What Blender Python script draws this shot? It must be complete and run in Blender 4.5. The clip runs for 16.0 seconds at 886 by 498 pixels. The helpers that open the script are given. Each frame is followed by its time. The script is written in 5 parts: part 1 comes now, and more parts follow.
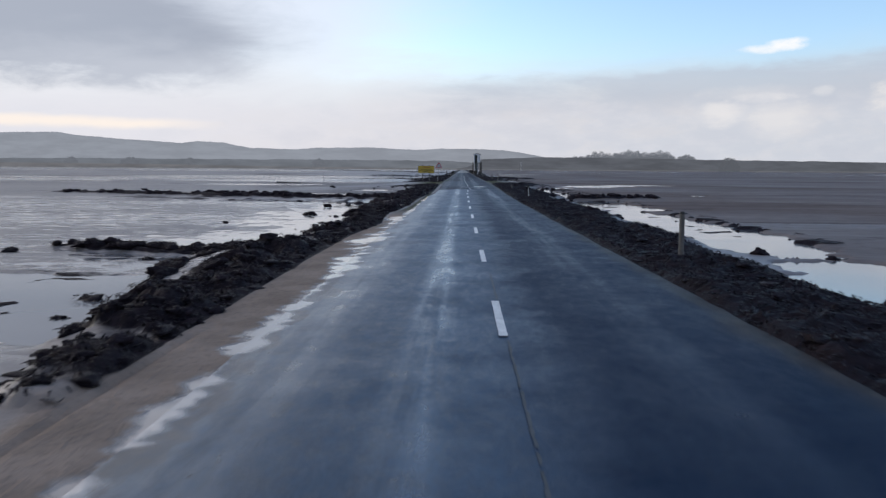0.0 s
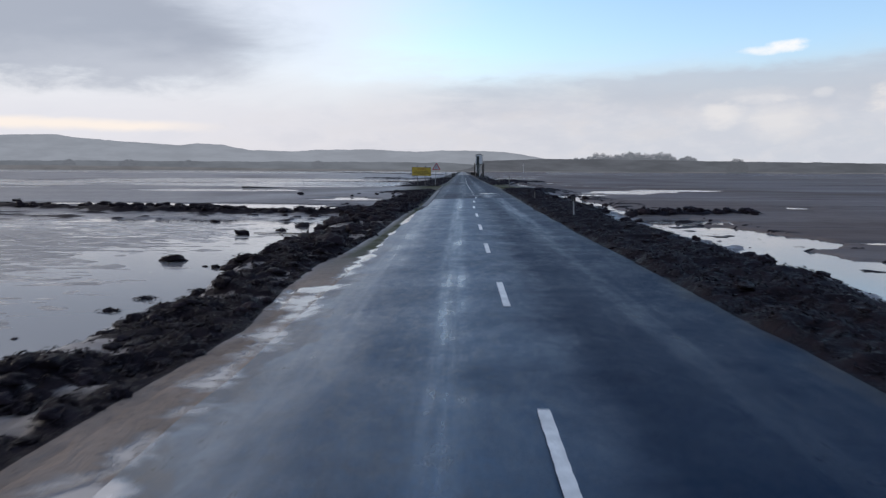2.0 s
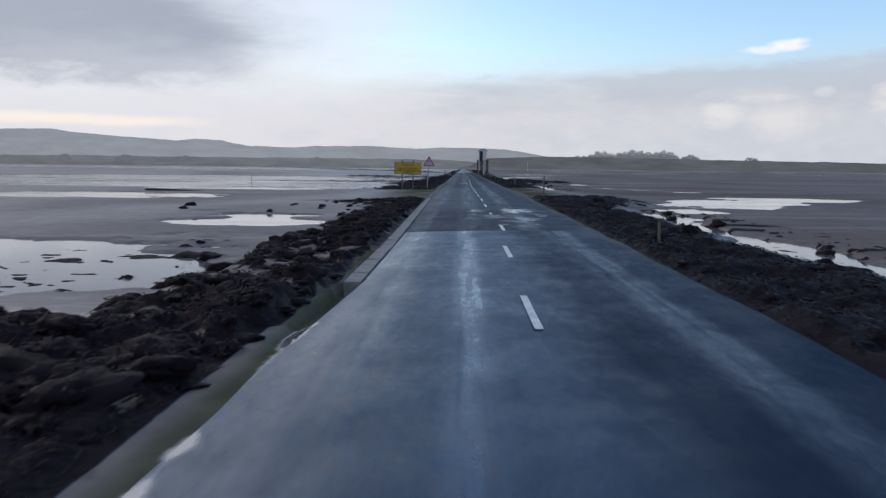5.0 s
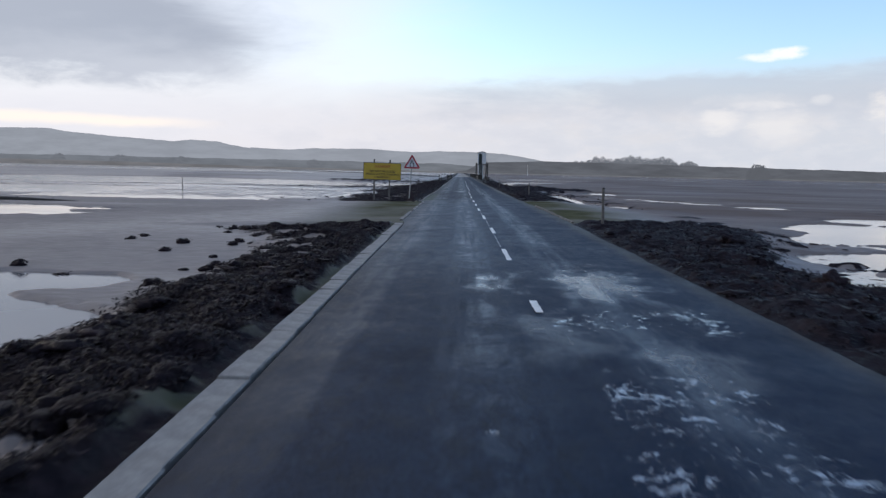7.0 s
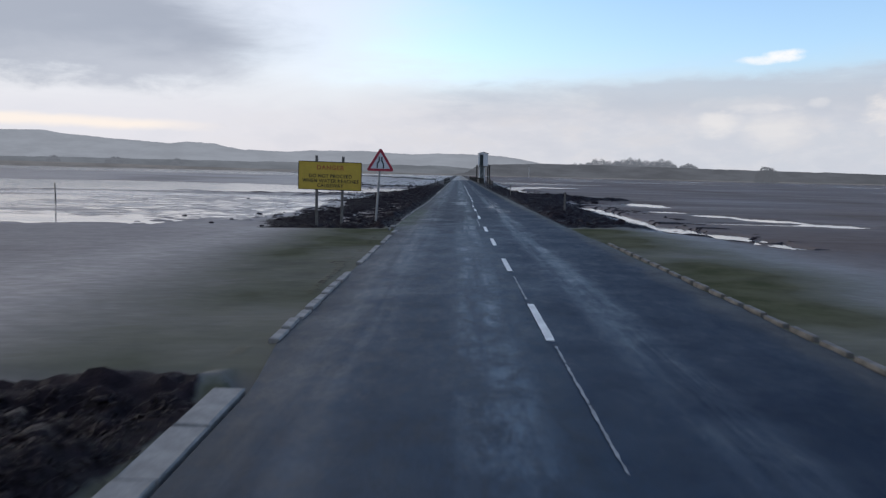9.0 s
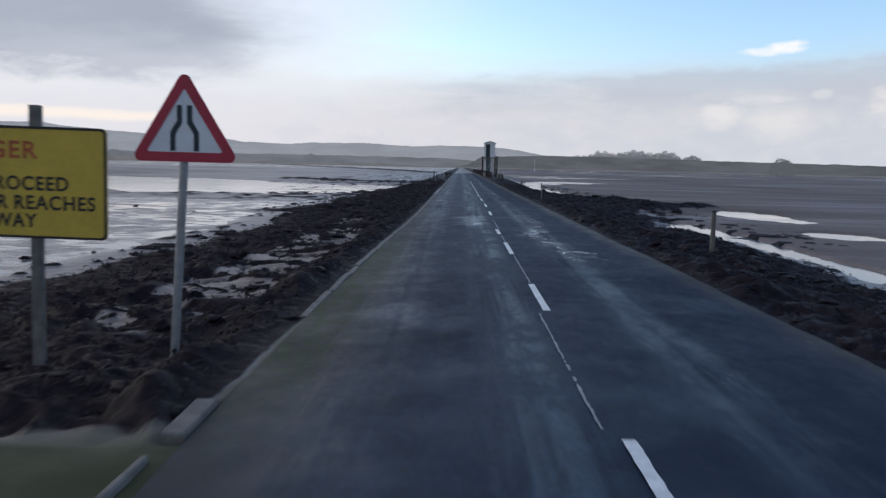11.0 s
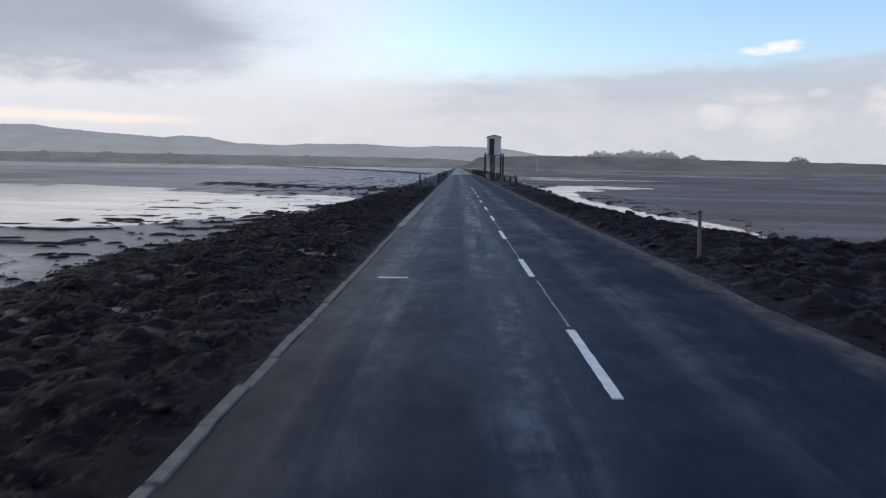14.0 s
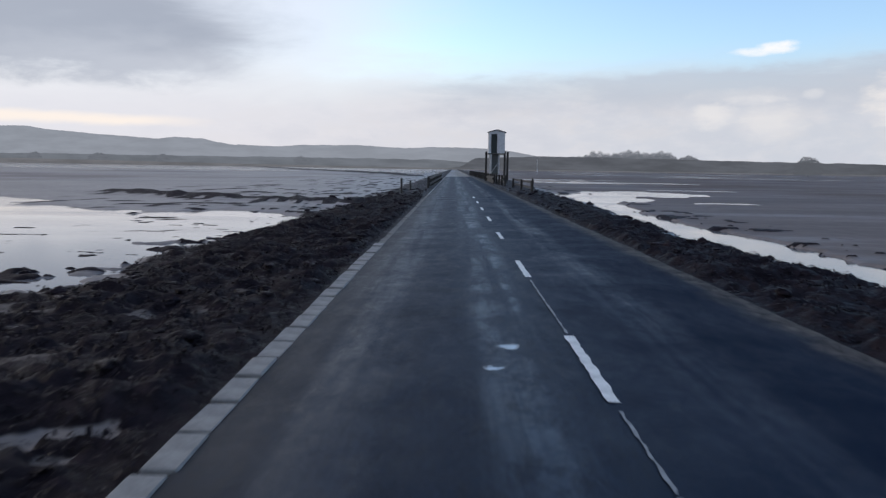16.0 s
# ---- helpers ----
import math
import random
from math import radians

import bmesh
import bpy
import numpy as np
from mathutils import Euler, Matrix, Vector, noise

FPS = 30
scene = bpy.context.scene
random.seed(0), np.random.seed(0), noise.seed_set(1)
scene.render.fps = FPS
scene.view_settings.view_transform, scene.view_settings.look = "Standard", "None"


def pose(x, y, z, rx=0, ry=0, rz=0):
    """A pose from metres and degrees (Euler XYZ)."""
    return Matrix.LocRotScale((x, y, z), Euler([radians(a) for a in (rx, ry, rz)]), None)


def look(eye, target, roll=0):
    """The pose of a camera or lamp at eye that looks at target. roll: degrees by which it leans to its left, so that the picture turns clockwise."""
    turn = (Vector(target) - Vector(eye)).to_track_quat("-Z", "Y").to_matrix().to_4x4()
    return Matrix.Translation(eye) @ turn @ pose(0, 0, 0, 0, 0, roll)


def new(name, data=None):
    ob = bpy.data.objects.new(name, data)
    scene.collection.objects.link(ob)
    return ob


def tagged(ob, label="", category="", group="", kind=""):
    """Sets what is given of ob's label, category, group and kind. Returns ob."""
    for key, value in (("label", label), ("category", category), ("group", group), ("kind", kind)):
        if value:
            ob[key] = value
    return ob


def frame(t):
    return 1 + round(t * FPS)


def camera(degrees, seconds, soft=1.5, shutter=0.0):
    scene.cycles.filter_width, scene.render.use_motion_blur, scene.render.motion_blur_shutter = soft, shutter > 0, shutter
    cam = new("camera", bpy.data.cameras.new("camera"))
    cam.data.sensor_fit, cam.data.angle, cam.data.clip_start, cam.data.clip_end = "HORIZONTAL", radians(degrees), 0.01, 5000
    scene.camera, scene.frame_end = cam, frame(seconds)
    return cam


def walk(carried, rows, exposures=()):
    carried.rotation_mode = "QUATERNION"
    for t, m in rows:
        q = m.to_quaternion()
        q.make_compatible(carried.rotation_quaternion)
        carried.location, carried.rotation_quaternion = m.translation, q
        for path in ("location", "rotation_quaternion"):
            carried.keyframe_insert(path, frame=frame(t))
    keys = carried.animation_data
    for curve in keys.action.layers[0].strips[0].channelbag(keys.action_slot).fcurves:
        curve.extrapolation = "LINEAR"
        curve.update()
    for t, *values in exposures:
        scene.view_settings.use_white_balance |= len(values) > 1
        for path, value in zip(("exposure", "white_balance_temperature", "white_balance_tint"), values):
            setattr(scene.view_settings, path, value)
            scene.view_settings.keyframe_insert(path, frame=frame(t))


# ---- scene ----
cam = camera(60.0, 16.0, 1.35, 0.2)
PATH = [
    (0, (-0.421, 0.092, 1.647), (-0.469, 2.081, 1.438), 0.4),
    (0.5, (-0.472, 4.232, 1.637), (-0.516, 6.22, 1.428), 0.5),
    (1, (-0.514, 8.217, 1.632), (-0.559, 10.206, 1.421), 0.4),
    (1.5, (-0.56, 12.265, 1.638), (-0.605, 14.253, 1.43), 0.3),
    (2, (-0.606, 16.383, 1.638), (-0.655, 18.372, 1.434), 0.3),
    (2.5, (-0.683, 20.53, 1.657), (-0.735, 22.519, 1.456), 0.3),
    (3, (-0.761, 24.719, 1.648), (-0.816, 26.707, 1.442), 0.4),
    (3.5, (-0.853, 29.064, 1.627), (-0.91, 31.052, 1.424), 0.4),
    (4, (-0.912, 33.404, 1.609), (-0.967, 35.392, 1.403), 0.4),
    (4.2, (-0.926, 35.098, 1.608), (-0.98, 37.086, 1.397), 0.6),
    (6.5, (-0.679, 55.468, 1.545), (-0.719, 57.457, 1.335), 0.7),
    (7, (-0.791, 59.953, 1.563), (-0.831, 61.942, 1.362), 1.3),
    (7.5, (-0.843, 64.479, 1.609), (-0.88, 66.471, 1.426), 1.8),
    (8, (-0.865, 68.931, 1.606), (-0.899, 70.921, 1.412), 1.6),
    (8.5, (-0.876, 73.386, 1.624), (-0.909, 75.376, 1.431), 1.4),
    (10.8, (-1.122, 95.72, 1.711), (-1.163, 97.708, 1.497), 1.3),
    (11, (-1.146, 97.657, 1.708), (-1.186, 99.645, 1.493), 1.3),
    (11.5, (-1.113, 102.4, 1.654), (-1.155, 104.389, 1.445), 1.2),
    (12, (-1.106, 107.126, 1.634), (-1.144, 109.115, 1.429), 0.9),
    (12.5, (-1.117, 111.847, 1.661), (-1.152, 113.837, 1.461), 1.0),
    (13, (-1.057, 116.491, 1.611), (-1.089, 118.48, 1.408), 1.2),
    (13.5, (-1.109, 121.03, 1.601), (-1.14, 123.019, 1.391), 1.0),
    (14, (-1.139, 125.479, 1.607), (-1.173, 127.467, 1.394), 1.0),
    (14.5, (-1.144, 130.003, 1.609), (-1.172, 131.991, 1.395), 1.0),
    (15, (-1.147, 134.577, 1.598), (-1.17, 136.565, 1.385), 1.0),
    (15.5, (-1.124, 139.126, 1.588), (-1.149, 141.115, 1.377), 0.9),
    (16, (-1.129, 143.665, 1.584), (-1.153, 145.654, 1.374), 0.9),
]
walk(cam, [(t, look(eye, target, roll)) for t, eye, target, roll in PATH], exposures=[(0.0, 0.0), (5.5, -0.03), (6.5, -0.03), (7.0, 0.12), (7.5, 0.22), (8.0, 0.25), (8.4, 0.06), (8.7, 0.0), (11.0, 0.0), (16.0, 0.0)])

# ---------------------------------------------------------------- world
SUN_EL, SUN_AZ = 14.0, -62.0          # degrees; azimuth from +y towards +x


class Net:
    """Short-hand for node maths."""

    def __init__(self, tree):
        self.t = tree
        self.n = tree.nodes
        self.l = tree.links

    def add(self, kind, **kw):
        nd = self.n.new(kind)
        for k, v in kw.items():
            if k == "operation":
                nd.operation = v
            elif k == "blend_type":
                nd.blend_type = v
            elif k == "data_type":
                nd.data_type = v
        return nd

    def plug(self, sock, v):
        if hasattr(v, "is_output"):
            self.l.new(v, sock)
        else:
            sock.default_value = v

    def m(self, op, a, b=0.0, c=0.0):
        nd = self.add("ShaderNodeMath", operation=op)
        self.plug(nd.inputs[0], a)
        self.plug(nd.inputs[1], b)
        self.plug(nd.inputs[2], c)
        return nd.outputs[0]

    def step(self, v, a, b, lo=0.0, hi=1.0):
        nd = self.add("ShaderNodeMapRange")
        nd.interpolation_type = "SMOOTHSTEP"
        for i, x in enumerate((v, a, b, lo, hi)):
            self.plug(nd.inputs[i], x)
        return nd.outputs[0]

    def lin(self, v, a, b, lo=0.0, hi=1.0):
        nd = self.add("ShaderNodeMapRange")
        for i, x in enumerate((v, a, b, lo, hi)):
            self.plug(nd.inputs[i], x)
        return nd.outputs[0]

    def mix(self, f, a, b, how="MIX"):
        nd = self.add("ShaderNodeMix", data_type="RGBA", blend_type=how)
        self.plug(nd.inputs[0], f)
        self.plug(nd.inputs[6], a if hasattr(a, "is_output") else (*a, 1))
        self.plug(nd.inputs[7], b if hasattr(b, "is_output") else (*b, 1))
        return nd.outputs[2]

    def xyz(self, v):
        nd = self.add("ShaderNodeSeparateXYZ")
        self.plug(nd.inputs[0], v)
        return nd.outputs

    def vec(self, x, y, z):
        nd = self.add("ShaderNodeCombineXYZ")
        for i, v in enumerate((x, y, z)):
            self.plug(nd.inputs[i], v)
        return nd.outputs[0]

    def noise(self, v, scale, detail=4, rough=0.55, warp=0.0):
        nd = self.add("ShaderNodeTexNoise")
        self.plug(nd.inputs["Vector"], v)
        nd.inputs["Scale"].default_value = scale
        nd.inputs["Detail"].default_value = detail
        nd.inputs["Roughness"].default_value = rough
        nd.inputs["Distortion"].default_value = warp
        return nd.outputs[0]

    def scaled(self, v, s):
        nd = self.add("ShaderNodeMapping")
        self.plug(nd.inputs[0], v)
        nd.inputs["Scale"].default_value = s
        return nd.outputs[0]


def make_world():
    w = bpy.data.worlds.new("sky")
    scene.world = w
    w.use_nodes = True
    g = Net(w.node_tree)
    g.n.clear()
    co = g.add("ShaderNodeTexCoord").outputs["Generated"]
    x, y, z = g.xyz(co)
    flat = g.m("SQRT", g.m("ADD", g.m("MULTIPLY", x, x), g.m("MULTIPLY", y, y)))
    up = g.m("SUBTRACT", g.m("DIVIDE", z, g.m("MAXIMUM", flat, 0.001)), g.m("MULTIPLY", x, 0.021))   # elevation over a slightly leaning cloud deck
    az = g.m("ARCTAN2", x, y)                                  # azimuth from the road's direction
    sky = g.add("ShaderNodeTexSky")
    sky.sky_type = "NISHITA"
    sky.sun_disc = False
    sky.sun_elevation, sky.sun_rotation = radians(SUN_EL), radians(SUN_AZ)
    sky.air_density, sky.dust_density, sky.ozone_density = 1.0, 1.2, 1.6
    blue = g.mix(1.0, sky.outputs[0], (SKY_GAIN * 0.98, SKY_GAIN * 1.05, SKY_GAIN * 1.21), "MULTIPLY")
    # soft, stretched cloud texture on a plane overhead
    plane = g.vec(g.m("DIVIDE", x, g.m("ADD", g.m("MAXIMUM", z, 0.0), 0.12)), g.m("DIVIDE", y, g.m("ADD", g.m("MAXIMUM", z, 0.0), 0.12)), 0.0)
    n1 = g.noise(plane, 1.1, 6, 0.55, 0.4)
    band = g.vec(g.m("MULTIPLY", az, 2.2), g.m("MULTIPLY", up, 9.0), 3.0)
    n2 = g.noise(band, 2.2, 6, 0.6, 0.3)
    n3 = g.noise(g.vec(g.m("MULTIPLY", az, 5.0), g.m("MULTIPLY", up, 14.0), 8.0), 2.6, 6, 0.6, 0.2)
    w1 = g.m("SUBTRACT", n2, 0.5)
    w2 = g.m("SUBTRACT", n3, 0.5)
    n4 = g.noise(g.vec(g.m("MULTIPLY", az, 30.0), g.m("MULTIPLY", up, 60.0), 5.0), 1.0, 5, 0.6)
    w3 = g.m("SUBTRACT", n4, 0.5)
    # pale haze above the horizon
    hz = g.m("ADD", up, g.m("MULTIPLY", w1, 0.05))
    haze = g.step(hz, 0.16, 0.07)
    hazecol = g.mix(g.step(az, -0.45, 0.45), (0.775, 0.755, 0.80), (0.62, 0.65, 0.72))
    hazecol = g.mix(g.m("MULTIPLY", g.step(n3, 0.45, 0.7), 0.35), hazecol, (0.74, 0.71, 0.72))
    hazecol = g.mix(g.m("MULTIPLY", g.step(n4, 0.42, 0.68), 0.16), hazecol, (0.86, 0.83, 0.85))
    hazecol = g.mix(g.m("MULTIPLY", g.step(n3, 0.52, 0.32), 0.30), hazecol, (0.58, 0.60, 0.68))
    col = g.mix(haze, blue, hazecol)
    # thin white veil in the middle, where the cloud meets the blue
    veil = g.m("MULTIPLY", g.step(g.m("ADD", az, g.m("MULTIPLY", w1, 0.25)), 0.06, -0.2), g.step(up, 0.03, 0.11))
    col = g.mix(g.m("MULTIPLY", veil, 0.72), col, (0.79, 0.81, 0.87))
    # long grey bank over the far side
    top = g.m("ADD", 0.112, g.m("MULTIPLY", az, 0.035))
    edge = g.m("SUBTRACT", g.m("ADD", top, g.m("MULTIPLY", w2, 0.035)), up)
    bank = g.m("MULTIPLY", g.step(edge, -0.004, 0.012), g.step(g.m("ADD", up, g.m("MULTIPLY", w1, 0.06)), 0.06, 0.10))
    bank = g.m("MULTIPLY", bank, g.step(az, -0.16, 0.0))
    col = g.mix(g.m("MULTIPLY", g.m("MULTIPLY", bank, g.step(n2, 0.3, 0.6)), 0.62), col, (0.50, 0.53, 0.62))
    # heavy grey-violet cloud on the sunward side
    lim = g.m("ADD", az, g.m("MULTIPLY", w1, 0.22))
    heavy = g.step(g.m("ADD", lim, g.m("MULTIPLY", g.m("ABSOLUTE", g.m("SUBTRACT", up, 0.165)), 1.0)), -0.14, -0.34)
    heavy = g.m("MULTIPLY", heavy, g.step(g.m("ADD", up, g.m("MULTIPLY", w2, 0.06)), 0.09, 0.125))
    heavy = g.m("MULTIPLY", heavy, g.step(g.m("ADD", up, g.m("MULTIPLY", w1, 0.12)), 0.31, 0.235))
    n5 = g.noise(band, 1.2, 3, 0.5, 0.2)
    heavycol = g.mix(g.step(g.m("ADD", g.m("MULTIPLY", n3, 0.2), g.m("MULTIPLY", n5, 0.8)), 0.38, 0.64), (0.345, 0.385, 0.475), (0.50, 0.535, 0.62))
    col = g.mix(g.m("MULTIPLY", heavy, 0.93), col, heavycol)
    # small bright cumulus heads
    def puff(a0, u0, ra, ru, gain, tint, col):
        da = g.m("DIVIDE", g.m("SUBTRACT", az, a0), ra)
        du = g.m("DIVIDE", g.m("SUBTRACT", up, u0), ru)
        r = g.m("ADD", g.m("MULTIPLY", da, da), g.m("MULTIPLY", du, du))
        k = g.step(g.m("ADD", r, g.m("ADD", g.m("MULTIPLY", w2, 2.0), g.m("MULTIPLY", w3, 3.6))), 1.7, -0.3)
        return g.mix(g.m("MULTIPLY", k, gain), col, tint)
    col = puff(0.366, 0.1355, 0.026, 0.005, 0.85, (0.97, 0.98, 1.0), col)
    col = puff(0.386, 0.1395, 0.020, 0.007, 1.0, (0.99, 0.99, 1.0), col)
    col = puff(0.318, 0.062, 0.03, 0.014, 0.65, (0.88, 0.85, 0.84), col)
    col = puff(0.43, 0.0845, 0.012, 0.006, 0.4, (0.88, 0.86, 0.86), col)
    col = puff(0.365, 0.079, 0.034, 0.006, 0.4, (0.86, 0.84, 0.85), col)
    col = puff(0.385, 0.052, 0.036, 0.022, 0.58, (0.86, 0.83, 0.82), col)
    col = puff(0.35, 0.085, 0.06, 0.010, 0.35, (0.78, 0.77, 0.79), col)
    col = puff(0.52, 0.075, 0.04, 0.03, 0.8, (0.88, 0.84, 0.82), col)
    # broken cloud over the rest of the sky
    over = g.m("MULTIPLY", g.step(n1, 0.5, 0.72), g.step(up, 0.35, 0.8))
    high = g.step(up, 0.22, 0.9)
    col = g.mix(g.m("MULTIPLY", high, 0.75), col, (0.09, 0.185, 0.40))
    col = g.mix(g.m("MULTIPLY", over, 0.5), col, (0.27, 0.33, 0.44))
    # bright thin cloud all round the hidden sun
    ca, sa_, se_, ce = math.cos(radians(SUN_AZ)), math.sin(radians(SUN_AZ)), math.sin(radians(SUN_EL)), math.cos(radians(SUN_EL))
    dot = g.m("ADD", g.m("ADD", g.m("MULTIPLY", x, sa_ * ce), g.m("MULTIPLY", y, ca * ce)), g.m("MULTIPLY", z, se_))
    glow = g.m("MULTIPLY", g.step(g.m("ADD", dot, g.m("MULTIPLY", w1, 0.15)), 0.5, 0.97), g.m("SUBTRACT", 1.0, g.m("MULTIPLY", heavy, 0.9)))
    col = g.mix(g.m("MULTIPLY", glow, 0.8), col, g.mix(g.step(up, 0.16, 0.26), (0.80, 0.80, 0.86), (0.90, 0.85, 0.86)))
    # warm gap low under the heavy cloud
    gap = g.m("SUBTRACT", 1.0, g.m("MULTIPLY", g.m("ABSOLUTE", g.m("SUBTRACT", g.m("ADD", up, g.m("MULTIPLY", w2, 0.012)), g.m("ADD", 0.0495, g.m("MULTIPLY", az, -0.025)))), 105.0))
    gap = g.m("MULTIPLY", g.step(gap, 0.0, 0.9), g.step(g.m("ADD", az, g.m("MULTIPLY", w1, 0.1)), -0.28, -0.40))
    col = g.mix(g.m("MULTIPLY", gap, 0.95), col, (1.0, 0.90, 0.82))
    back = g.m("MULTIPLY", g.step(g.m("ABSOLUTE", az), 0.9, 1.4), g.step(n2, 0.3, 0.6))
    col = g.mix(g.m("MULTIPLY", back, 0.7), col, (0.29, 0.34, 0.43))
    bg = g.add("ShaderNodeBackground")
    g.plug(bg.inputs[0], col)
    bg.inputs[1].default_value = 1.0
    out = g.add("ShaderNodeOutputWorld")
    g.l.new(bg.outputs[0], out.inputs[0])


SKY_GAIN = 0.24
make_world()
sun_data = bpy.data.lights.new("sun", "SUN")
sun_data.energy, sun_data.angle, sun_data.color = 0.5, radians(14), (1.0, 0.93, 0.84)
sun = new("sun", sun_data)
sa, se = radians(SUN_AZ), radians(SUN_EL)
sun.matrix_world = look((0, 0, 50), (-math.sin(sa) * math.cos(se), -math.cos(sa) * math.cos(se), 50 - math.sin(se)))
scene.view_settings.exposure = 0.0


# ---------------------------------------------------------------- helpers
def hash2(i, j, seed):
    h = (i.astype(np.int64) * 374761393 + j.astype(np.int64) * 668265263 + seed * 974634777) & 0x7FFFFFFF
    h = ((h ^ (h >> 13)) * 1274126177) & 0x7FFFFFFF
    return ((h ^ (h >> 16)) & 0xFFFF) / 65535.0


def vnoise(x, y, seed=0):
    """Value noise from 0 to 1."""
    i, j = np.floor(x), np.floor(y)
    u, v = x - i, y - j
    u, v = u * u * (3 - 2 * u), v * v * (3 - 2 * v)
    a, b = hash2(i, j, seed), hash2(i + 1, j, seed)
    c, d = hash2(i, j + 1, seed), hash2(i + 1, j + 1, seed)
    return (a * (1 - u) + b * u) * (1 - v) + (c * (1 - u) + d * u) * v


def fbm(x, y, seed=0, octaves=4):
    s, a, n = 0.0, 0.5, 0.0
    for k in range(octaves):
        s = s + a * vnoise(x * 2 ** k + 17.3 * k, y * 2 ** k - 9.1 * k, seed + k)
        n += a
        a *= 0.5
    return s / n


def sstep(v, a, b):
    t = np.clip((v - a) / (b - a), 0, 1)
    return t * t * (3 - 2 * t)


def mesh_from(name, verts, faces, mats, smooth=False, idx=None):
    me = bpy.data.meshes.new(name)
    me.from_pydata(verts, [], faces)
    for m in mats if isinstance(mats, (list, tuple)) else [mats]:
        me.materials.append(m)
    if idx is not None:
        me.polygons.foreach_set("material_index", np.asarray(idx, dtype=np.int32))
    if smooth:
        me.polygons.foreach_set("use_smooth", np.ones(len(me.polygons), dtype=bool))
    me.update()
    return me


def part(name, bm, material, parent, label="", smooth=False):
    me = bpy.data.meshes.new(name)
    bm.to_mesh(me)
    bm.free()
    me.materials.append(material)
    if smooth:
        me.polygons.foreach_set("use_smooth", np.ones(len(me.polygons), dtype=bool))
    ob = new(name, me)
    ob.parent = parent
    if label:
        tagged(ob, label)
    return ob


def box_bm(size, at=(0, 0, 0), bevel=0.0, turn=None):
    bm = bmesh.new()
    bmesh.ops.create_cube(bm, size=1.0)
    bmesh.ops.scale(bm, vec=size, verts=bm.verts)
    if bevel:
        bmesh.ops.bevel(bm, geom=bm.edges[:], offset=bevel, segments=2, profile=0.6, affect="EDGES")
    if turn is not None:
        bmesh.ops.transform(bm, matrix=turn, verts=bm.verts)
    bmesh.ops.translate(bm, vec=at, verts=bm.verts)
    return bm


def tube_bm(r0, r1, h, at=(0, 0, 0), seg=14, bevel=0.0):
    bm = bmesh.new()
    bmesh.ops.create_cone(bm, cap_ends=True, segments=seg, radius1=r0, radius2=r1, depth=h)
    if bevel:
        rim = [e for e in bm.edges if abs(e.verts[0].co.z - e.verts[1].co.z) < 1e-5]
        bmesh.ops.bevel(bm, geom=rim, offset=bevel, segments=2, affect="EDGES")
    bmesh.ops.translate(bm, vec=(at[0], at[1], at[2] + h / 2), verts=bm.verts)
    return bm


def thing(name, at, label, category, group="", kind=""):
    ob = new(name)
    ob.location = at
    return tagged(ob, label, category, group, kind)


# ---------------------------------------------------------------- materials
def material(name):
    m = bpy.data.materials.new(name)
    m.use_nodes = True
    g = Net(m.node_tree)
    bs = m.node_tree.nodes["Principled BSDF"]
    return m, g, bs


def bump(g, bs, h, strength=0.5, dist=0.01):
    b = g.add("ShaderNodeBump")
    b.inputs["Strength"].default_value = strength
    b.inputs["Distance"].default_value = dist
    g.plug(b.inputs["Height"], h)
    g.l.new(b.outputs[0], bs.inputs["Normal"])


def plain(name, col, rough=0.6, scale=8.0, vary=0.25, metal=0.0, relief=0.3, dist=0.004):
    m, g, bs = material(name)
    co = g.add("ShaderNodeTexCoord").outputs["Object"]
    a = g.noise(co, scale, 5)
    b = g.noise(co, scale * 7, 3)
    v = g.m("ADD", g.m("MULTIPLY", a, 0.65), g.m("MULTIPLY", b, 0.35))
    lo = tuple(c * (1 - vary) for c in col)
    hi = tuple(min(1, c * (1 + vary)) for c in col)
    g.plug(bs.inputs["Base Color"], g.mix(g.step(v, 0.3, 0.7), lo, hi))
    g.plug(bs.inputs["Roughness"], g.lin(b, 0.3, 0.7, rough * 0.85, min(1, rough * 1.12)))
    bs.inputs["Metallic"].default_value = metal
    bump(g, bs, v, relief, dist)
    return m


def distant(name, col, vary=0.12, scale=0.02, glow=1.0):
    """Far land as pure emission: the haze of the air is put into its colour."""
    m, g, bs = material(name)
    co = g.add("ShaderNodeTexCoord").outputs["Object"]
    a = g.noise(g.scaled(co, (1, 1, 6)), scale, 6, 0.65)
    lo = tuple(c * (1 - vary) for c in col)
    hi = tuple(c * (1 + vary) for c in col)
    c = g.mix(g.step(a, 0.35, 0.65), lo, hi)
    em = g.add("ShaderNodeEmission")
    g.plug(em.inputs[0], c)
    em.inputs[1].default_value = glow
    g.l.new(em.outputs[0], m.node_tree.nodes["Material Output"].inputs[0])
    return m


